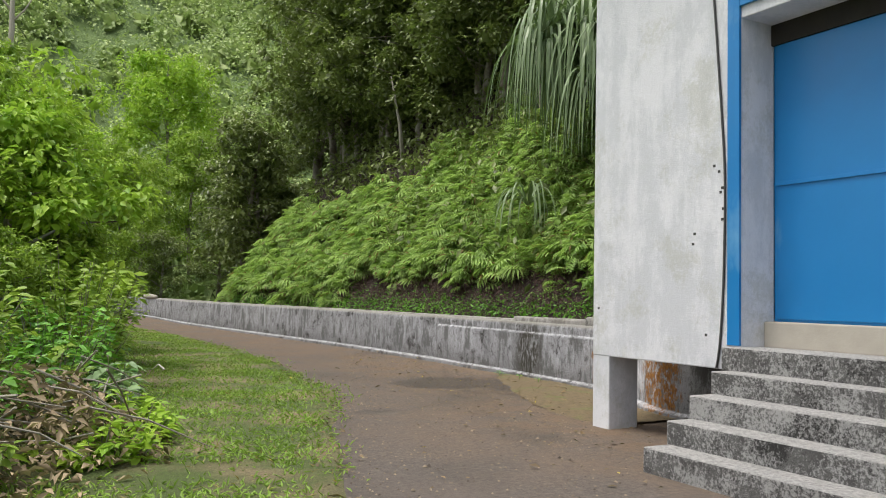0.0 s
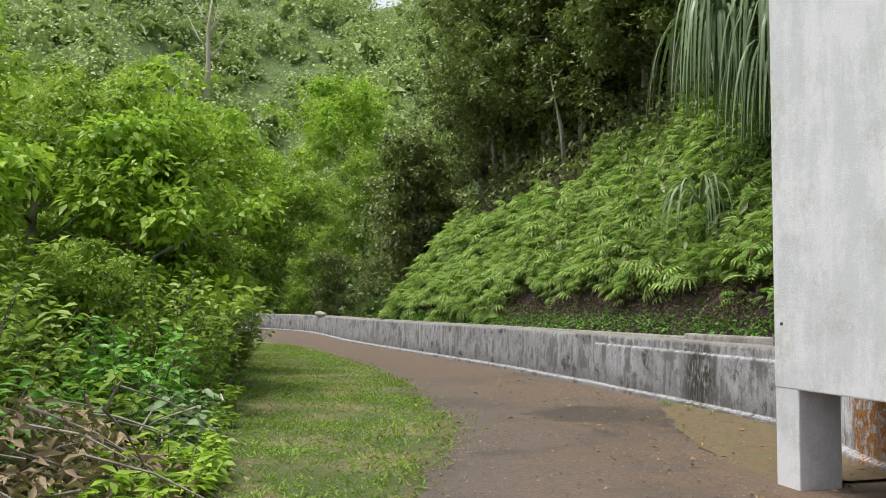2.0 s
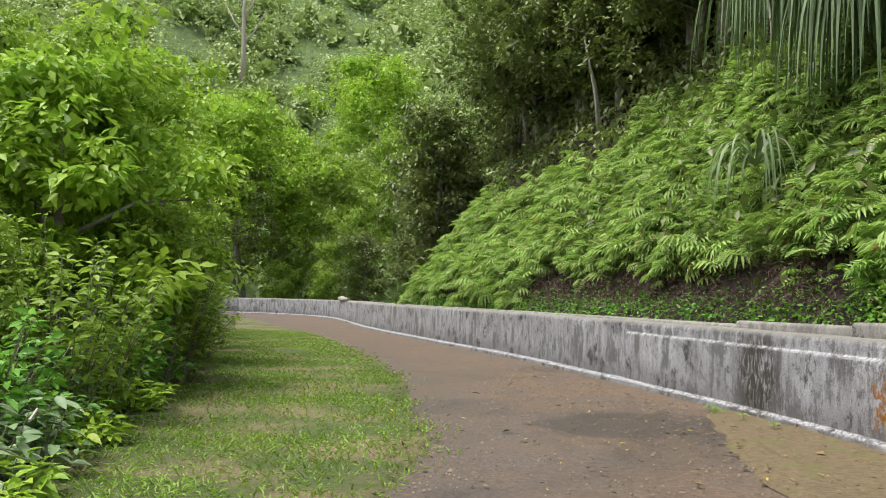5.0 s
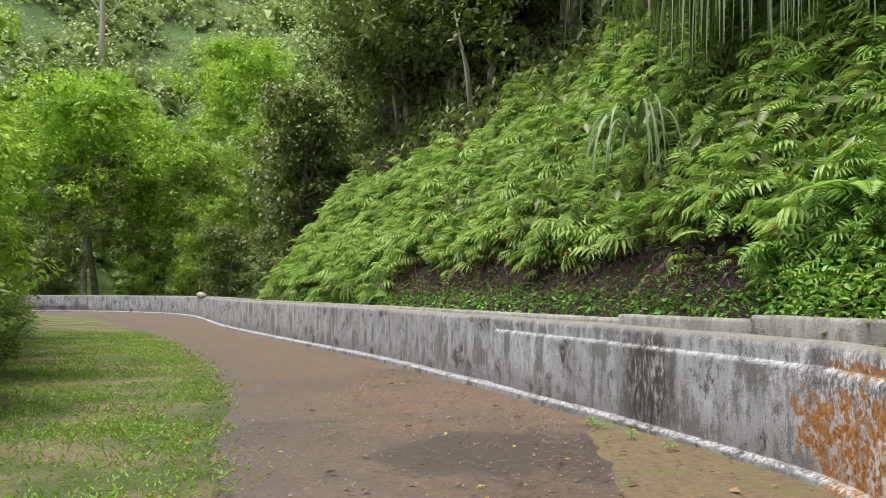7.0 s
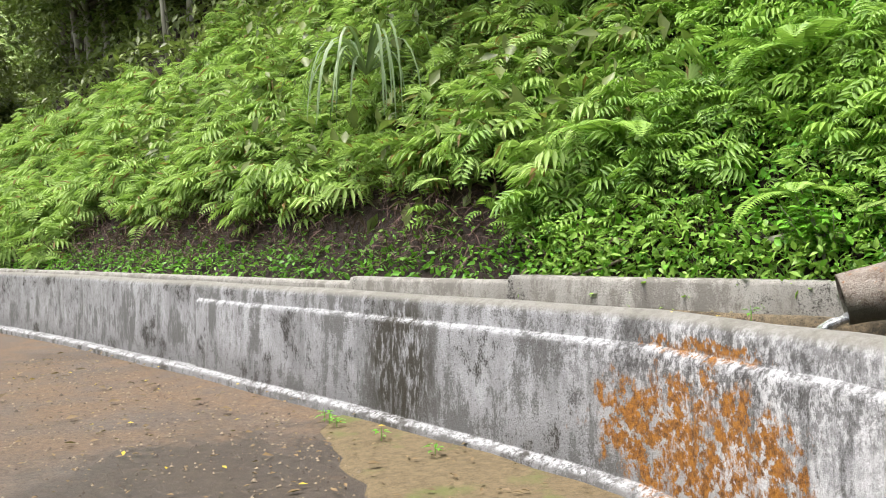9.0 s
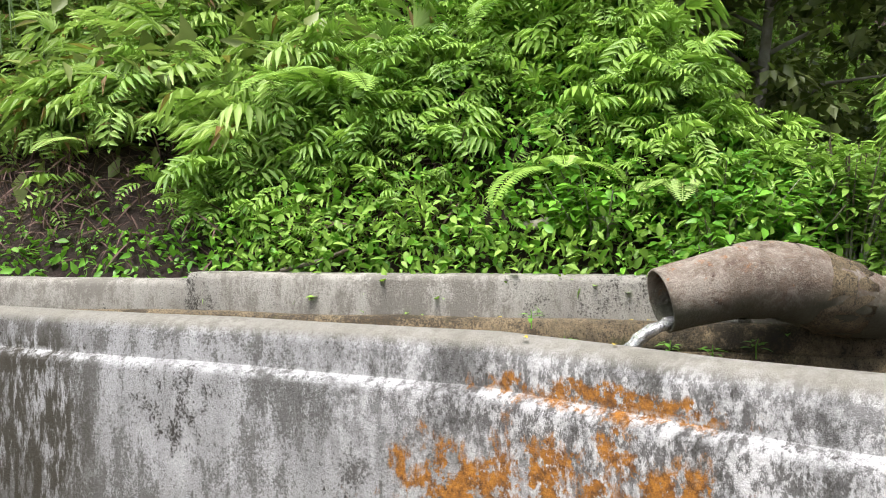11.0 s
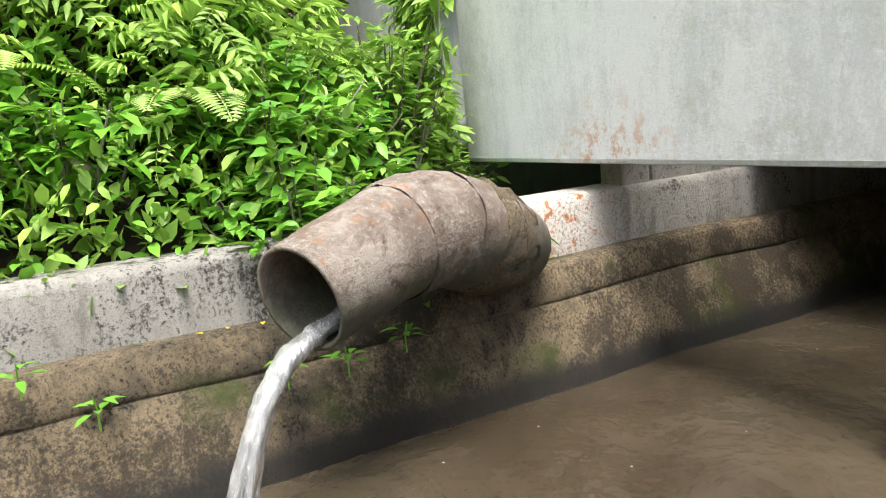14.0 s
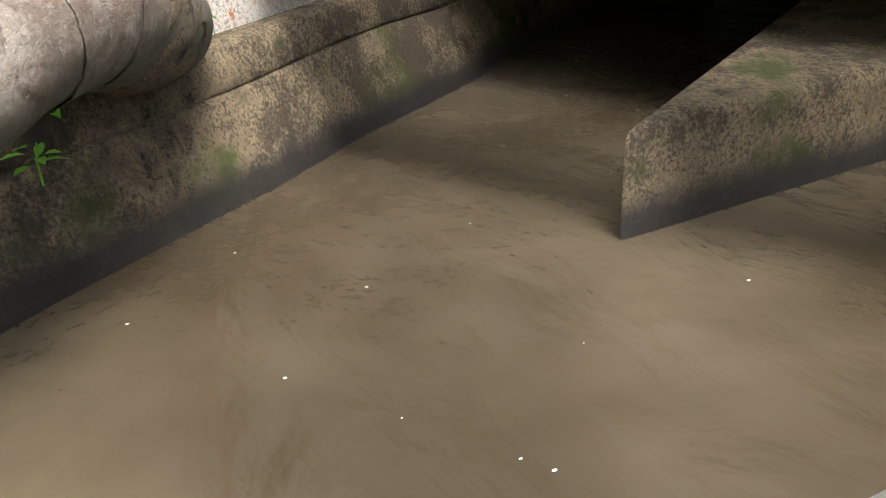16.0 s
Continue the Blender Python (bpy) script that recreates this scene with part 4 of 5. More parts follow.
def strap_clump(seed, n, length, width, lab, wide=0.0):
    """A clump of long hanging strap leaves."""
    r = np.random.default_rng(seed)
    ob = thing("strap_leaf_plant", lab, "plant", "strap-leaved plants")
    seg = 9
    for part_no in range(n):
        V, T = [], []
        for _ in range(1):
            a = r.uniform(0, 2 * math.pi)
            L = length * r.uniform(0.6, 1.15)
            t = np.linspace(0, 1, seg)
            out, rise = r.uniform(0.25 + wide, 0.5 + wide) * L, r.uniform(0.15, 0.35) * L
            rad = out * np.sin(t * 1.5)
            z = rise * np.sin(t * math.pi * 0.9) * 1.6 - L * 0.85 * np.clip(t - 0.25, 0, 1) ** 1.3
            w = width * (1 - t ** 3) * 0.5 + 0.003
            c, s = math.cos(a), math.sin(a)
            k = len(V)
            for q in range(seg):
                for sg in (-1, 0, 1):
                    V.append((rad[q] * c - s * w[q] * sg, rad[q] * s + c * w[q] * sg, z[q] + abs(sg) * w[q] * 0.4))
            for q in range(seg - 1):
                for e in (0, 1):
                    b = k + q * 3 + e
                    T += [(b, b + 1, b + 4), (b, b + 4, b + 3)]
        child("leaf_blade", quick("leaf_blade", V, T, M_STRAP), ob)
    return ob


big = strap_clump(41, 96, 3.2, 0.07, "large clump of long drooping grey-green strap leaves")
big.matrix_basis = pose(2.6, 19.3, 7.2)
for x, y, z, a in ((3.4, 18.3, 5.9, 40), (4.5, 17.5, 5.9, 130), (5.5, 16.6, 5.9, 200), (3.3, 20.0, 7.8, 250), (3.2, 18.6, 6.9, 310), (4.1, 17.7, 6.7, 75), (5.0, 16.9, 6.7, 160), (2.3, 19.0, 6.8, 15)):
    copy_thing(big, pose(x, y, z, 0, 0, a))
small = strap_clump(42, 36, 1.5, 0.035, "slim clump of arching strap leaves among the ferns", 0.35)
small.matrix_basis = pose(1.9, 18.7, 3.5)

# ---- trees ----


def tree(seed, height, radius, leaf, count, mat, bark, label, low=0.25, lean=0.1, per=110, trunk=0.02, group="forest trees"):
    r = np.random.default_rng(seed)
    ob = thing("tree", label, "tree", group)
    top = np.array([r.normal() * lean * height, r.normal() * lean * height, height * 0.92])
    t = np.linspace(0, 1, 9)
    path = [(top[0] * u ** 1.5 + 0.04 * height * math.sin(3 * u + seed), top[1] * u ** 1.5, top[2] * u - 0.3 * (u == 0)) for u in t]
    V, F = tube(path, [height * trunk * (1 - 0.8 * u) + 0.01 for u in t], 8, 0.2)
    clumps = []
    limbs = 15
    for i in range(limbs):
        u = low + (1 - low) * (i + 0.5) / limbs
        a = i * 2.4 + r.uniform(-0.4, 0.4)
        base = np.array([np.interp(u, t, [p[c] for p in path]) for c in range(3)])
        reach = radius * (0.45 + 0.65 * math.sin(math.pi * min(1, (u - low) / (1 - low) * 0.8 + 0.2))) * r.uniform(0.7, 1.1)
        end = base + np.array([math.cos(a) * reach, math.sin(a) * reach, reach * r.uniform(0.05, 0.5)])
        mid = (base + end) / 2 + np.array([0, 0, 0.12 * reach])
        v, f = tube([base, mid, end], [height * trunk * 0.35 * (1.1 - u) + 0.012, height * trunk * 0.2 * (1.1 - u) + 0.01, 0.008], 5)
        k = len(V)
        V += v
        F += [tuple(q + k for q in ff) for ff in f]
        for _ in range(max(1, count // limbs)):
            s = r.uniform(0.3, 1.1)
            c = base + (end - base) * s + r.normal(size=3) * radius * 0.16
            clumps.append((*c, radius * r.uniform(0.14, 0.34)))
    child("trunk", mesh_of("trunk", V, F, bark, True), ob)
    child("crown", leaf_mesh("crown", crown_blades(r, np.array(clumps), per, 0.6, leaf), mat), ob)
    return ob


DARK = [tree(50 + i, h, rd, 0.20, 105, M_DARK, M_BARK, "dark-leaved forest tree on the steep hillside", lw, 0.1, 68)
        for i, (h, rd, lw) in enumerate(((9.0, 2.6, 0.25), (11.0, 3.0, 0.35), (7.0, 2.4, 0.12), (5.0, 2.0, 0.05)))]
MID = [tree(60 + i, h, rd, 0.15, 105, M_MID, M_BARK, "leafy green tree at the edge of the grass", lw, 0.1, 100)
       for i, (h, rd, lw) in enumerate(((7.5, 2.3, 0.10), (9.5, 2.8, 0.2), (5.0, 1.9, 0.05)))]
LIGHT = [tree(70 + i, h, rd, 0.15, 90, M_BRIGHT, M_BARK, "slender tree with bright yellow-green leaves", lw, 0.06, 100)
         for i, (h, rd, lw) in enumerate(((6.5, 1.7, 0.15), (8.5, 2.2, 0.2), (4.2, 1.4, 0.05)))]
BROAD = [tree(78, 16.0, 5.2, 0.30, 150, M_BRIGHT, M_BARK, "broad tree with a rounded yellow-green crown", 0.35, 0.04, 105, 0.014),
         tree(79, 14.0, 4.6, 0.28, 150, M_MID, M_BARK, "broad dark green tree beyond the bend", 0.12, 0.05, 105, 0.014)]
placed = set()


def plant(proto_ob, x, y, z, a, size=1.0):
    m = pose(x, y, z - 0.05, 0, 0, a) @ Matrix.Scale(size, 4)
    if proto_ob in placed:
        return copy_thing(proto_ob, m)
    placed.add(proto_ob)
    proto_ob.matrix_basis = m
    return proto_ob


r = np.random.default_rng(99)
# forest on the slope, in staggered rows
for y0, y1, d, n, kinds in ((24, 34, 5.8, 6, (2, 3)), (18, 26, 6.2, 6, (0, 2)), (27, 33, 5.4, 4, (2, 2)), (33, 60, 5.0, 7, (0, 1, 2)), (36, 60, 1.5, 6, (2, 3)),
                            (24, 34, 8.0, 6, (0, 1)), (10.5, 19, 7.0, 8, (2, 3)), (10.5, 16, 5.5, 5, (3, 3)), (14, 24, 10.0, 6, (1, 0)), (26, 44, 13.0, 7, (1, 0))):
    sel = np.flatnonzero((TOE[:, 1] > y0) & (TOE[:, 1] < y1) & (TOE[:, 0] < 13))
    nr = normals_of(TOE)
    for j in range(n):
        i = sel[int((j + r.uniform(0.2, 0.8)) / n * len(sel))]
        q = TOE[i] + nr[i] * (d + r.uniform(-0.8, 0.8))
        if toe_distance(q[:1], q[1:])[0] < d * 0.75:
            continue
        plant(DARK[kinds[j % len(kinds)]], q[0], q[1], float(hill_height(q[:1], q[1:])[0]), r.uniform(0, 360))
for x, y, k in ((7.6, 16.3, 3), (9.4, 17.6, 2), (6.6, 18.2, 2), (11.5, 18.5, 2), (8.6, 19.5, 0), (10.2, 16.0, 3)):
    plant(DARK[k], x, y, float(hill_height(np.array([x]), np.array([y]))[0]) - 0.2, 77 * x)
# beyond the bend
for j in range(8):
    x = -15 - j * 3.2
    plant((DARK + MID)[(j * 2) % 7], x + r.uniform(-1, 1), 54.5 + r.uniform(-0.5, 2) + (4 if x > -18 else 0), 0.0, r.uniform(0, 360), r.uniform(0.7, 0.95))
for x, y, z, k, a, size in ((-29.0, 57.5, 0, 0, 20, 1.0), (-37.0, 62, 0, 0, 140, 0.95), (-23.5, 60.5, 0, 1, 60, 0.85), (-33.5, 70, 4, 1, 200, 1.1), (-46, 66, 0, 1, 300, 1.0),
                            (-54, 60, 0, 0, 250, 1.0), (-20.5, 68, 3, 1, 10, 1.0), (-26, 78, 8, 0, 90, 1.0), (-41, 80, 9, 1, 180, 1.1)):
    plant(BROAD[k], x, y, z, a, size)
p, down, q = on_hill(42000, 10, 36, 3.4, 15, 77)
p[:, 2] += q.uniform(0, 1.1, len(p))
w = q.normal(size=p.shape)
w[:, 2] -= 0.3
L = q.uniform(0.12, 0.34, len(p))
tagged(new("forest_undergrowth", leaf_mesh("forest_undergrowth", leaves(p, w, np.tile([0, 0, 1.0], (len(p), 1)) + q.normal(size=p.shape) * 0.4, L, L * 0.45), M_DARK)),
       "dark tangled undergrowth between the trees", "undergrowth", kind="stuff")
# left of the grass
for x, y, k, size in ((-5.9, 10.6, 2, 0.62), (-6.9, 13.2, 5, 1.15), (-7.0, 14.9, 2, 0.85), (-8.3, 12.4, 0, 0.72), (-7.6, 9.4, 5, 0.95), (-9.3, 15.0, 0, 0.8), (-9.0, 17.2, 3, 0.95),
                      (-11.2, 18.0, 0, 1.0), (-12.6, 20.8, 1, 0.95), (-11.0, 13.8, 1, 0.85), (-13.0, 22.8, 3, 1.0), (-15.5, 25.5, 0, 1.1), (-18.5, 29.5, 4, 1.0), (-21.5, 34, 0, 1.0),
                      (-26, 38.5, 4, 1.0), (-17, 23, 1, 1.05), (-22, 29, 4, 1.2), (-30, 42, 1, 1.0), (-14.5, 15.5, 4, 1.0), (-8.5, 7.5, 2, 0.8), (-10.8, 10.4, 0, 0.9), (-36, 44, 0, 1.0)):
    plant((MID + LIGHT)[k], x, y, -0.05, r.uniform(0, 360), size)

# far canopy
n = 1600
fx, fy = rng.uniform(-150, 20, n), 70 + 130 * rng.uniform(0, 1, n) ** 1.2
fz = valley_height(fx, fy)
cl = np.column_stack([fx, fy, fz + rng.uniform(0.5, 3.0, n), rng.uniform(2.4, 5.4, n)])
tagged(new("far_woods", leaf_mesh("far_woods", crown_blades(rng, cl, 80, 0.8, 0.75, 0.65), M_FAR_HAZE)), "light green forest on the far slope with haze painted into its leaves", "forest", kind="stuff")

# bare pale tree standing on the far slope
v, f = tube([(-59, 110, 27), (-58.7, 110, 36), (-58.9, 110, 42), (-58.4, 110, 47)], [0.45, 0.36, 0.25, 0.08], 8, 0.1)
for a, b, c in ((37, 3.2, 4.5), (38.5, -3.4, 5.0), (41, 2.2, 4.0), (42.5, -2.4, 3.6), (40, 1.2, 5.5)):
    k = len(v)
    vv, ff = tube([(-58.8, 110, a), (-58.8 + b * 0.5, 110.2, a + c * 0.4), (-58.8 + b, 110.3, a + c)], [0.2, 0.13, 0.04], 6)
    v += vv
    f += [tuple(q + k for q in x) for x in ff]
bare = thing("bare_tree", "bare pale dead tree standing above the forest", "tree")
child("trunk", mesh_of("trunk", v, f, M_PALE_BARK, True), bare)

# ---- shrubs by the grass ----


def shrub(seed, height, radius, leaf, stems, per, mat, label, slim=0.45, name="shrub"):
    rr = np.random.default_rng(seed)
    ob = thing(name, label, "shrub", "shrubs by the grass")
    V, F, B = [], [], []
    for i in range(stems):
        a, s = rr.uniform(0, 2 * math.pi), radius * math.sqrt(rr.uniform(0.02, 1))
        h = height * rr.uniform(0.5, 1.05) * (1 - 0.35 * s / radius)
        tip = np.array([math.cos(a) * s, math.sin(a) * s, h])
        foot = np.array([tip[0] * 0.35, tip[1] * 0.35, -0.1])
        mid = foot * 0.4 + tip * 0.6 + np.array([0, 0, 0.12 * h])
        v, f = tube([foot, mid, tip], [0.008, 0.006, 0.003], 4)
        k = len(V)
        V += v
        F += [tuple(q + k for q in x) for x in f]
        t = rr.uniform(0.25, 1.05, (per, 1))
        base = foot * (1 - t) ** 2 + 2 * mid * t * (1 - t) + tip * t ** 2
        an = rr.uniform(0, 2 * math.pi, per)
        way = np.column_stack([np.cos(an), np.sin(an), rr.uniform(-0.35, 0.5, per)])
        L = leaf * rr.uniform(0.55, 1.3, per)
        B.append(oval_leaves(base + way * 0.03, way, np.tile([0, 0, 1.0], (per, 1)) + rr.normal(size=(per, 3)) * 0.35, L, L * slim, 0.15, 0.25))
    child("branchwork", mesh_of("branchwork", V, F, M_BARK), ob)
    child("foliage", oval_mesh("foliage", np.concatenate(B), mat), ob)
    return ob


SH = [shrub(81, 1.5, 0.9, 0.12, 60, 28, M_SHRUB, "leafy green shrub at the edge of the grass"),
      shrub(82, 1.0, 0.7, 0.15, 44, 24, M_MID, "broad-leaved dark green bush at the edge of the grass"),
      shrub(83, 2.3, 1.1, 0.12, 80, 30, M_MID, "tall dense green bush at the edge of the grass"),
      shrub(84, 0.8, 0.45, 0.17, 22, 14, M_PALE, "small shrub with pale silvery green leaves"),
      shrub(85, 0.55, 0.5, 0.13, 30, 16, M_BRIGHT, "low fresh green weeds at the edge of the grass")]
for x, y, k in ((-4.3, 9.3, 0), (-4.9, 11.0, 2), (-5.7, 12.8, 0), (-3.8, 8.0, 1), (-4.8, 7.4, 2), (-6.3, 14.6, 2), (-7.3, 16.3, 1), (-8.2, 18.0, 2), (-3.65, 9.2, 3), (-3.2, 8.4, 4),
                (-3.9, 6.2, 0), (-5.2, 5.4, 2), (-4.0, 4.3, 1), (-6.3, 9.0, 2), (-7.5, 11.6, 2), (-9.8, 20.6, 2), (-11.6, 23.4, 0), (-13.6, 26.2, 2), (-16, 29.6, 2), (-4.2, 10.3, 4), (-5.0, 12.2, 4),
                (-19, 33.5, 2), (-22.5, 37, 2), (-3.2, 5.0, 1), (-3.5, 8.6, 3), (-2.75, 7.5, 4), (-2.65, 6.5, 4), (-3.0, 4.6, 4), (-4.6, 10.6, 3)):
    plant(SH[k], x, y, 0.0, r.uniform(0, 360))
SB = [shrub(91, 0.6, 0.5, 0.085, 46, 30, M_SHRUB, "broad-leaved bright green shrub behind the canal wall", 0.5),
      shrub(92, 0.9, 0.42, 0.08, 44, 34, M_FERN_BRIGHT, "trailing green climber at the corner of the white wall", 0.4)]
for x, y, k in ((5.1, 12.35, 0), (4.75, 12.75, 0), (5.55, 12.25, 0), (4.6, 13.55, 0), (5.0, 13.0, 0), (6.05, 12.45, 1), (5.75, 12.6, 1), (6.35, 12.7, 1), (5.5, 12.9, 0), (6.1, 13.0, 1), (6.7, 12.9, 1), (6.5, 13.2, 1), (6.9, 13.2, 1)):
    plant(SB[k], x, y, float(hill_height(np.array([x]), np.array([y]))[0]) + (0.35 if k else -0.05), r.uniform(0, 360))

# heap of cut dead branches and leaves
heap = thing("brush_heap", "heap of dry brown cut branches and dead leaves", "brush heap", at=(-3.15, 6.5, 0.05))
rr = np.random.default_rng(5)
n = 1700
p = np.column_stack([rr.normal(size=n) * 0.42, rr.normal(size=n) * 0.8, np.zeros(n)])
p[:, 2] = 0.75 * np.exp(-(p[:, 0] ** 2 / 0.4 + p[:, 1] ** 2 / 1.3)) * rr.uniform(0.2, 1.05, n) + 0.02
w = rr.normal(size=(n, 3)) * [1, 1, 0.5]
L = rr.uniform(0.05, 0.14, n)
child("dead_leaves", leaf_mesh("dead_leaves", leaves(p, w, np.tile([0, 0, 1.0], (n, 1)) + rr.normal(size=(n, 3)) * 0.5, L, L * 0.42, 0.25, 0.3), M_DEAD), heap)
for i in range(46):
    a, b = rr.normal(size=2) * [0.35, 0.7], rr.uniform(0, math.pi)
    l, h = rr.uniform(0.4, 1.0), rr.uniform(0.15, 0.65)
    q = Vector((a[0], a[1], h))
    e = Vector((math.cos(b) * l / 2, math.sin(b) * l / 2, rr.uniform(-0.25, 0.1)))
    v, f = tube([q - e, q + Vector((0, 0, 0.05)), q + e], [0.010, 0.008, 0.004], 5)
    child("branch", mesh_of("branch", v, f, M_BARK if i % 3 else M_PALE_BARK), heap)

# root sticking out of the bank, twigs, stick on the wall
v, f = tube([(4.15, 13.75, 1.36), (4.4, 13.62, 1.40), (4.55, 13.52, 1.41), (4.63, 13.44, 1.33)], [0.03, 0.035, 0.045, 0.04], 8, 0.3)
tagged(new("cut_root", mesh_of("cut_root", v, f, M_PALE_BARK, True)), "cut pale root sticking out of the bank", "root")
v, f = tube([(3.05, 14.75, 1.10), (3.25, 14.6, 1.16), (3.42, 14.5, 1.24)], [0.012, 0.014, 0.010], 6, 0.2)
tagged(new("dead_stick", mesh_of("dead_stick", v, f, M_BARK, True)), "dead stick leaning behind the canal coping", "stick")
v, f = tube([(-15.2, 42.6, 1.09), (-14.5, 41.2, 1.10), (-13.6, 39.6, 1.08)], [0.10, 0.13, 0.09], 8, 0.3)
tagged(new("fallen_log", mesh_of("fallen_log", v, f, M_PALE_BARK, True)), "dry log lying on the canal wall at the bend", "log")

# ---- grass and litter ----
n = 250000
i = rng.integers(0, len(LAWN_EDGE), n)
o = rng.uniform(0, 1, n) ** 1.1 * 4.2
xy = LAWN_EDGE[i] - normals_of(LAWN_EDGE)[i] * (o + 0.04)[:, None] + rng.normal(size=(n, 2)) * 0.16
ok = (xy[:, 1] > 3) & (xy[:, 1] < 30)
xy = xy[ok]
thin = np.array([noise.noise(Vector((x * 0.9, y * 0.9, 4.0))) for x, y in xy])
xy = xy[thin + rng.normal(size=len(xy)) * 0.25 > -0.25]
n = len(xy)
base = np.column_stack([xy, np.full(n, 0.07)])
w = rng.normal(size=(n, 3)) * 0.7
w[:, 2] = rng.uniform(0.3, 1.0, n)
L = rng.uniform(0.035, 0.09, n)
tagged(new("grass", leaf_mesh("grass", leaves(base, w, np.tile([0, 0, 1.0], (n, 1)) + rng.normal(size=(n, 3)) * 0.3, L, np.full(n, 0.016), 0.1, 0.3), M_GRASS)), "short patchy green grass blades", "grass", kind="stuff")

n = 3600
xy = np.column_stack([rng.uniform(-2.0, 3.0, n), rng.uniform(3.5, 20, n)])
df = np.array([np.min(np.hypot(FACE[:, 0] - x, FACE[:, 1] - y)) for x, y in xy])
sel = (df > 0.15) & (rng.uniform(0, 1, n) < np.clip(1.3 - df / 3, 0.15, 1)) & (toe_distance(xy[:, 0], xy[:, 1]) < -1.2)
xy = xy[sel]
n = len(xy)
base = np.column_stack([xy, 0.074 + 0.05 * np.clip(1 - df[sel] / 1.3, 0, 1)])
w = rng.normal(size=(n, 3)) * [1, 1, 0.06]
L = rng.uniform(0.016, 0.06, n) * (1 + 1.0 * (rng.uniform(0, 1, n) > 0.92))
tagged(new("leaf_litter", leaf_mesh("leaf_litter", leaves(base, w, np.tile([0, 0, 1.0], (n, 1)) + rng.normal(size=(n, 3)) * 0.2, L, L * 0.5, 0.3, -0.1), M_LITTER)), "small fallen leaves scattered on the lane", "leaf litter", kind="stuff")

n = 2600
i = rng.integers(0, len(LAWN_EDGE), n)
xy = LAWN_EDGE[i] - normals_of(LAWN_EDGE)[i] * rng.normal(0.02, 0.11, n)[:, None] + rng.normal(size=(n, 2)) * 0.08
xy = xy[(xy[:, 1] > 3.5) & (xy[:, 1] < 24)]
n = len(xy)
L = rng.uniform(0.02, 0.07, n)
tagged(new("verge_litter", leaf_mesh("verge_litter", leaves(np.column_stack([xy, np.full(n, 0.085)]), rng.normal(size=(n, 3)) * [1, 1, 0.12], np.tile([0, 0, 1.0], (n, 1)) + rng.normal(size=(n, 3)) * 0.3, L, L * 0.5, 0.3, -0.1), M_LITTER)),
       "dry brown leaves along the edge of the grass", "leaf litter", kind="stuff")

m = Mat("gravel_chip", 0.9)
m.colour(m.mix(m.island(), (0.04, 0.03, 0.024), (0.28, 0.22, 0.15)))
n = 15000
xy = np.column_stack([rng.uniform(-2.2, 2.6, n), rng.uniform(3.5, 19, n)])
df = np.array([np.min(np.hypot(FACE[:, 0] - x, FACE[:, 1] - y)) for x, y in xy])
da = np.array([np.min(np.hypot(LAWN_EDGE[:, 0] - x, LAWN_EDGE[:, 1] - y)) for x, y in xy])
side = np.interp(xy[:, 1], LAWN_EDGE[:, 1], LAWN_EDGE[:, 0])
xy = xy[(df > 0.15) & (xy[:, 0] > side) & (xy[:, 0] < np.interp(xy[:, 1], [3, 9, 12.2, 14.7, 18.3], [1.6, 1.6, 2.3, 1.1, -0.9])) & (rng.uniform(0, 1, n) < np.clip(1.1 - np.minimum(df / 3, da / 0.8), 0.25, 1))]
n = len(xy)
c = np.column_stack([xy, np.full(n, 0.062)])
size = rng.uniform(0.004, 0.013, (n, 1, 1)) * (1 + 0.8 * (rng.uniform(0, 1, (n, 1, 1)) > 0.95))
an = rng.uniform(0, 2 * math.pi, n)
ring = np.stack([np.stack([np.cos(an + k), np.sin(an + k), np.zeros(n)], 1) for k in (0, 1.9, 3.1, 4.6)] + [np.tile([0.1, 0.1, 0.9], (n, 1))], 1)
k = (np.arange(n) * 5)[:, None, None]
tagged(new("gravel", quick("gravel", c[:, None, :] + ring * size, (k + np.array([(0, 1, 4), (1, 2, 4), (2, 3, 4), (3, 0, 4)])[None]).reshape(-1, 3), m.m)), "loose pale and dark grit scattered on the lane", "gravel", kind="stuff")

# ---- small things by the pipe ----


def blade(L, bend):
    """One small leaf lying along +x."""
    one = np.ones(1)
    return oval_mesh("leaf", oval_leaves(np.zeros((1, 3)), np.array([[1.0, 0, 0.1]]), np.array([[0, 0, 1.0]]), one * L, one * L * 0.55, 0.2, bend), M_YELLOW)


M_YELLOW = leaf_material("yellow_leaf", (0.55, 0.36, 0.02), (0.72, 0.55, 0.04), 0.2)
drop = tagged(new("fallen_leaf", blade(0.032, 0.15)), "small yellow leaf lying on the concrete", "leaf", "yellow leaves by the canal")
drop.matrix_basis = pose(2.535, 11.72, 1.016, 0, 0, 30)
for x, y, z, a in ((4.16, 12.86, 0.868, 10), (4.12, 12.92, 0.868, 80), (4.22, 12.77, 0.868, 200), (3.72, 13.48, 0.868, 140), (3.62, 13.6, 0.868, 20), (2.475, 12.03, 1.016, 250), (4.95, 11.86, 0.868, 60)):
    copy_thing(drop, pose(x, y, z, 0, 0, a))


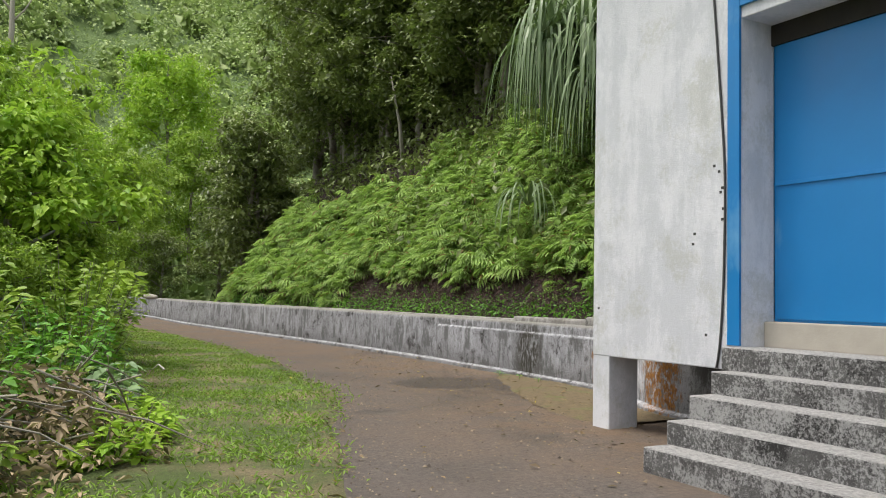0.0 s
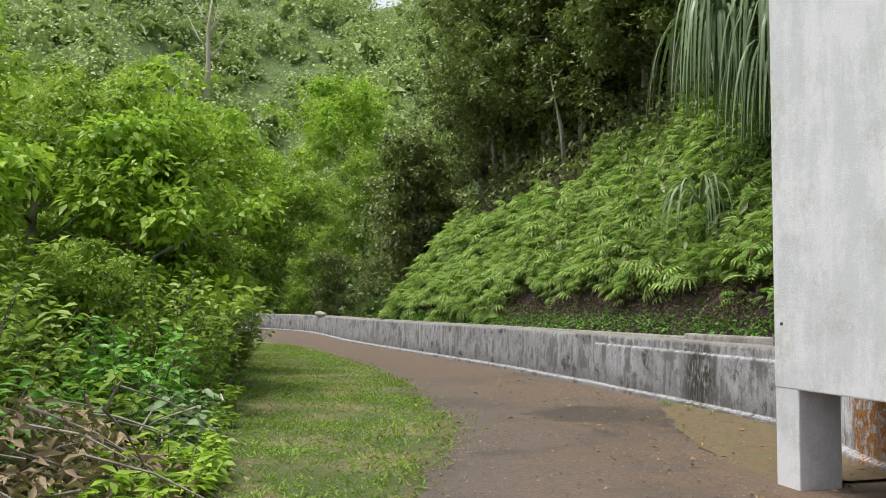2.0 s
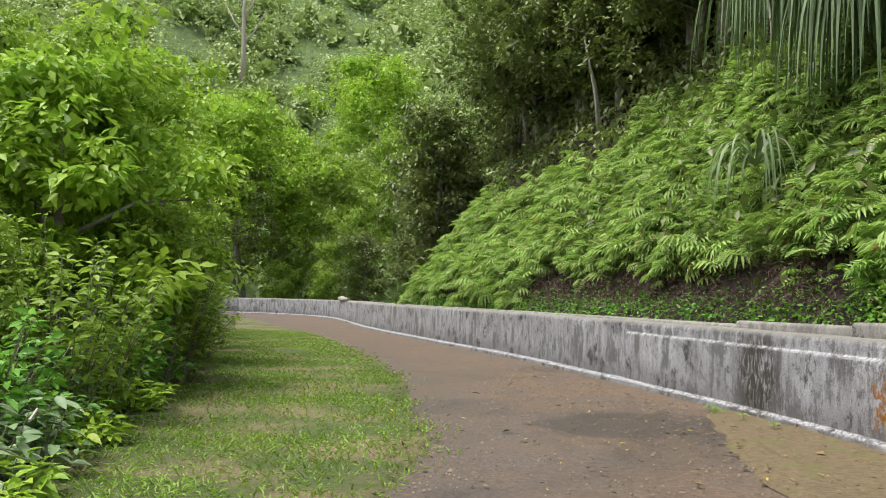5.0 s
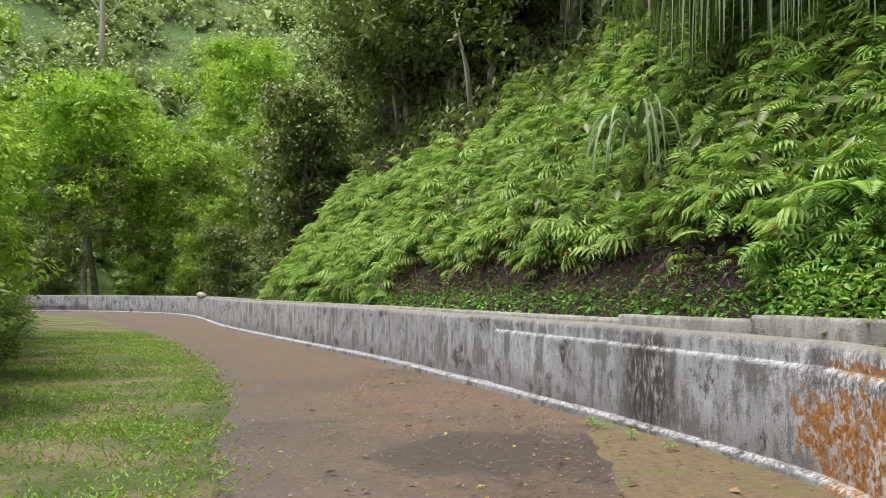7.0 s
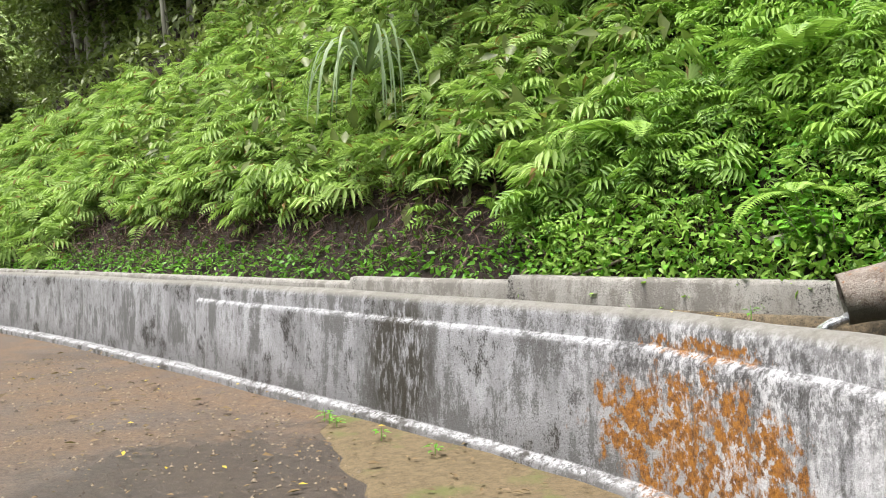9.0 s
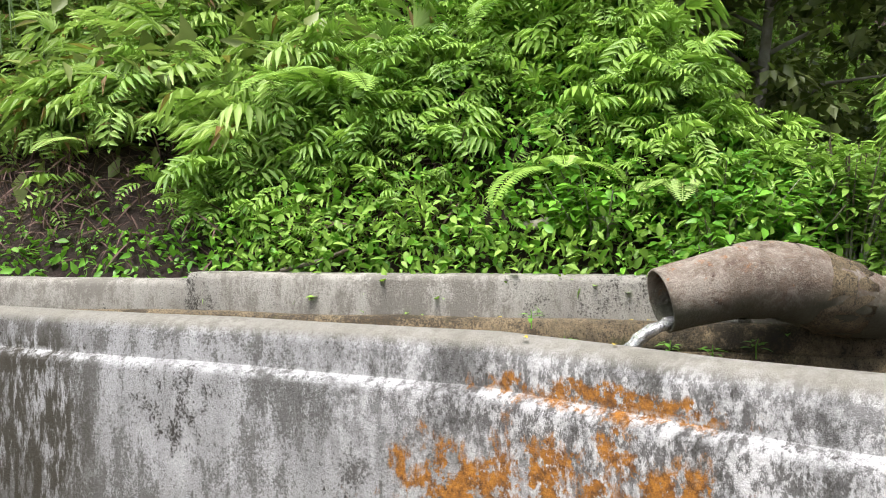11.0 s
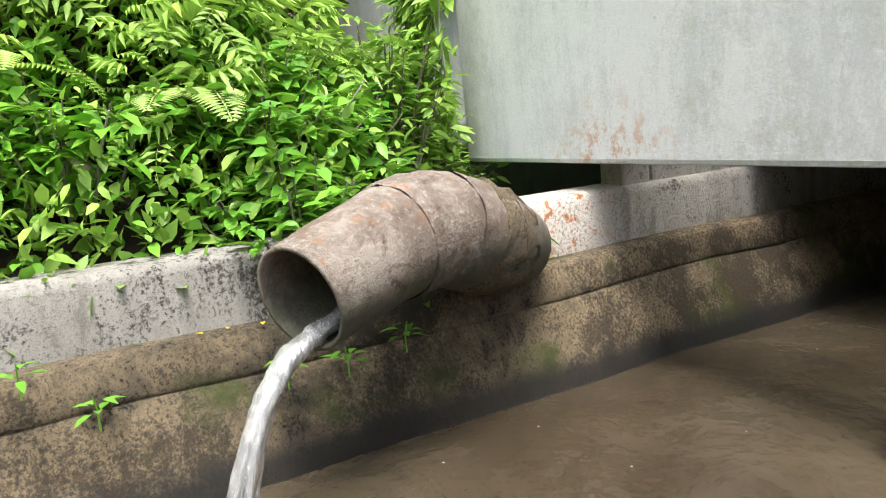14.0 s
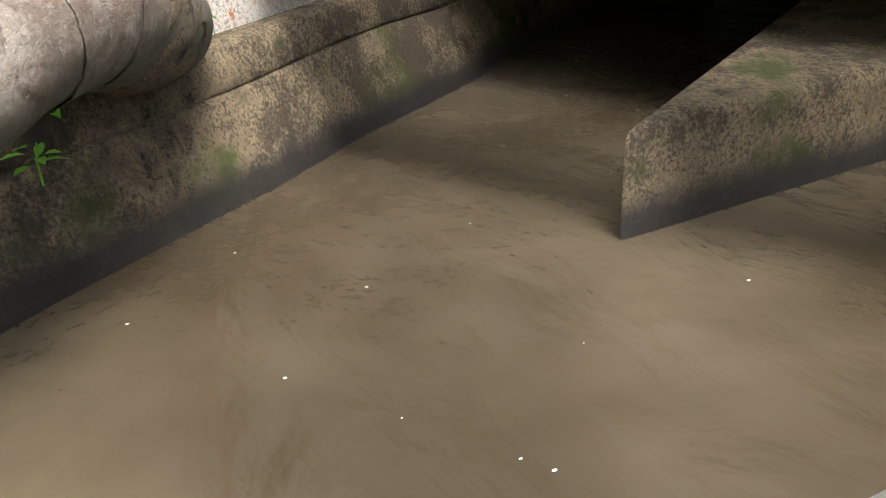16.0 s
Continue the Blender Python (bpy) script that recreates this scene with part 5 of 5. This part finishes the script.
def seedling(seed, n, L):
    rr = np.random.default_rng(seed)
    ob = thing("seedling", "tiny green seedling rooted in the wet wall", "seedling", "seedlings on the wall")
    a = np.linspace(0, 2 * math.pi, n, endpoint=False)
    base = np.column_stack([0.02 * np.cos(a), 0.02 * np.sin(a), 0.02 + 0.05 * rr.uniform(0, 1, n)])
    way = np.column_stack([np.cos(a), np.sin(a), rr.uniform(-0.2, 0.6, n)])
    v, f = tube([(0, 0, -0.03), (0, 0, 0.03), (0.01, 0, 0.07)], [0.003, 0.003, 0.002], 5)
    child("stem", mesh_of("stem", v, f, M_SHRUB), ob)
    child("foliage", oval_mesh("foliage", oval_leaves(base, way, np.tile([0, 0, 1.0], (n, 1)), L * rr.uniform(0.7, 1.2, n), L * 0.45 * np.ones(n)), M_SHRUB), ob)
    return ob


sd = seedling(3, 7, 0.06)
sd.matrix_basis = pose(4.09, 12.67, 0.72)
for x, y, z, a in ((4.23, 12.52, 0.70, 40), (4.62, 12.1, 0.86, 100), (3.83, 13.12, 0.72, 160), (3.70, 13.24, 0.86, 220), (4.33, 12.35, 0.74, 300), (1.02, 14.35, 0.09, 20), (1.06, 14.2, 0.09, 120), (1.0, 14.5, 0.09, 200), (1.55, 13.2, 0.10, 20), (1.3, 13.7, 0.1, 77)):
    copy_thing(sd, pose(x, y, z, 0, 0, a))

# flecks of foam on the water
n = 55
line = BANK[(BANK[:, 1] > 8.5) & (BANK[:, 1] < 13.5)]
k = rng.integers(0, len(line), n)
c = np.column_stack([line[k] - normals_of(BANK)[(BANK[:, 1] > 8.5) & (BANK[:, 1] < 13.5)][k] * rng.uniform(0.32, 1.7, n)[:, None], np.full(n, 0.4235)])
an = np.arange(6) * math.pi / 3
ring = np.stack([np.cos(an), np.sin(an), np.zeros(6)], 1)[None] * rng.uniform(0.001, 0.0035, (n, 1, 1)) * np.array([1.0, 1.6, 1.0])
m = Mat("foam", 0.4)
m.colour(m.mix(m.island(), (0.55, 0.53, 0.48), (0.85, 0.84, 0.80)))
kk = (np.arange(n) * 6)[:, None, None]
tagged(new("foam_flecks", quick("foam_flecks", c[:, None, :] + ring, (kk + np.array([(0, 1, 2), (0, 2, 3), (0, 3, 4), (0, 4, 5)])[None]).reshape(-1, 3), m.m)), "tiny pale foam flecks drifting on the canal", "foam", kind="stuff")

# chips and screw holes in the white front
chip = tagged(new("wall_chip", prism("wall_chip", [(-0.016, -0.003), (0.004, -0.003), (0.016, 0.003), (-0.008, 0.003)], -0.012, 0.012, M_CABLE)), "dark chip knocked out of the white render", "chip", "chips in the render")
spots = [(1.86, 2.66), (1.90, 2.50), (1.88, 2.46), (1.80, 2.72), (1.91, 2.3), (1.55, 2.08), (1.53, 1.98), (0.10, 1.32), (1.70, 1.1), (1.90, 2.2)]
for i, (s, z) in enumerate(spots):
    m = pose(*at_front(s, -0.001), storey(z), 0, 0, -61)
    if i:
        copy_thing(chip, m)
    else:
        chip.matrix_basis = m

# climber hanging over the end of the white parapet
vine = thing("climber", "trailing climber with bright leaves over the end of the white wall", "climber", at=(5.98, 12.25, 2.2))
rr = np.random.default_rng(8)
for k in range(18):
    x0, drop_l = rr.uniform(-0.24, 0.42), rr.uniform(0.5, 1.0)
    path = [(x0 * 0.86 - 0.07, x0 * 0.5 + 0.10, 0.04), (x0 * 0.86 - 0.09, x0 * 0.5 + 0.13, -0.4 * drop_l), (x0 * 0.86 - 0.06, x0 * 0.5 + 0.12, -drop_l)]
    v0, f0 = tube(path, [0.005, 0.004, 0.002], 5)
    runner = child("runner", mesh_of("runner", v0, f0, M_BARK), vine)
    n = 46
    t = rr.uniform(0, 1, (n, 1))
    base = np.array(path[0]) * (1 - t) ** 2 + 2 * np.array(path[1]) * t * (1 - t) + np.array(path[2]) * t ** 2
    way = np.column_stack([rr.normal(size=n) * 0.6 - 0.3, rr.normal(size=n) * 0.6 + 0.5, rr.uniform(-1.2, 0.1, n)])
    L = rr.uniform(0.06, 0.13, n)
    child("foliage", oval_mesh("foliage", oval_leaves(base + rr.normal(size=(n, 3)) * 0.03, way, np.tile([-0.4, 0.6, 0.7], (n, 1)) + rr.normal(size=(n, 3)) * 0.3, L, L * 0.4), M_FERN_BRIGHT), runner)

# pale slender trunks before the dark trees
for s, d, h, lean_x, rad in ((27.4, 4.3, 3.6, -0.5, 0.06), (27.9, 4.6, 3.2, -0.6, 0.05), (21.0, 4.4, 2.6, -0.2, 0.045)):
    i = int(np.argmin(np.abs(TOE[:, 1] - s) + (TOE[:, 0] > 5) * 99))
    q = TOE[i] + normals_of(TOE)[i] * d
    z0 = float(hill_height(q[:1], q[1:])[0]) - 0.15
    ob = thing("slender_tree", "slender pale bare trunk before the dark forest", "tree", "pale trunks on the slope")
    v0, f0 = tube([(q[0], q[1], z0), (q[0] + lean_x * 0.4 + 0.05, q[1], z0 + h * 0.5), (q[0] + lean_x, q[1] + 0.1, z0 + h)], [rad, rad * 0.8, rad * 0.45], 7, 0.3)
    child("trunk", mesh_of("trunk", v0, f0, M_PALE_BARK, True), ob)
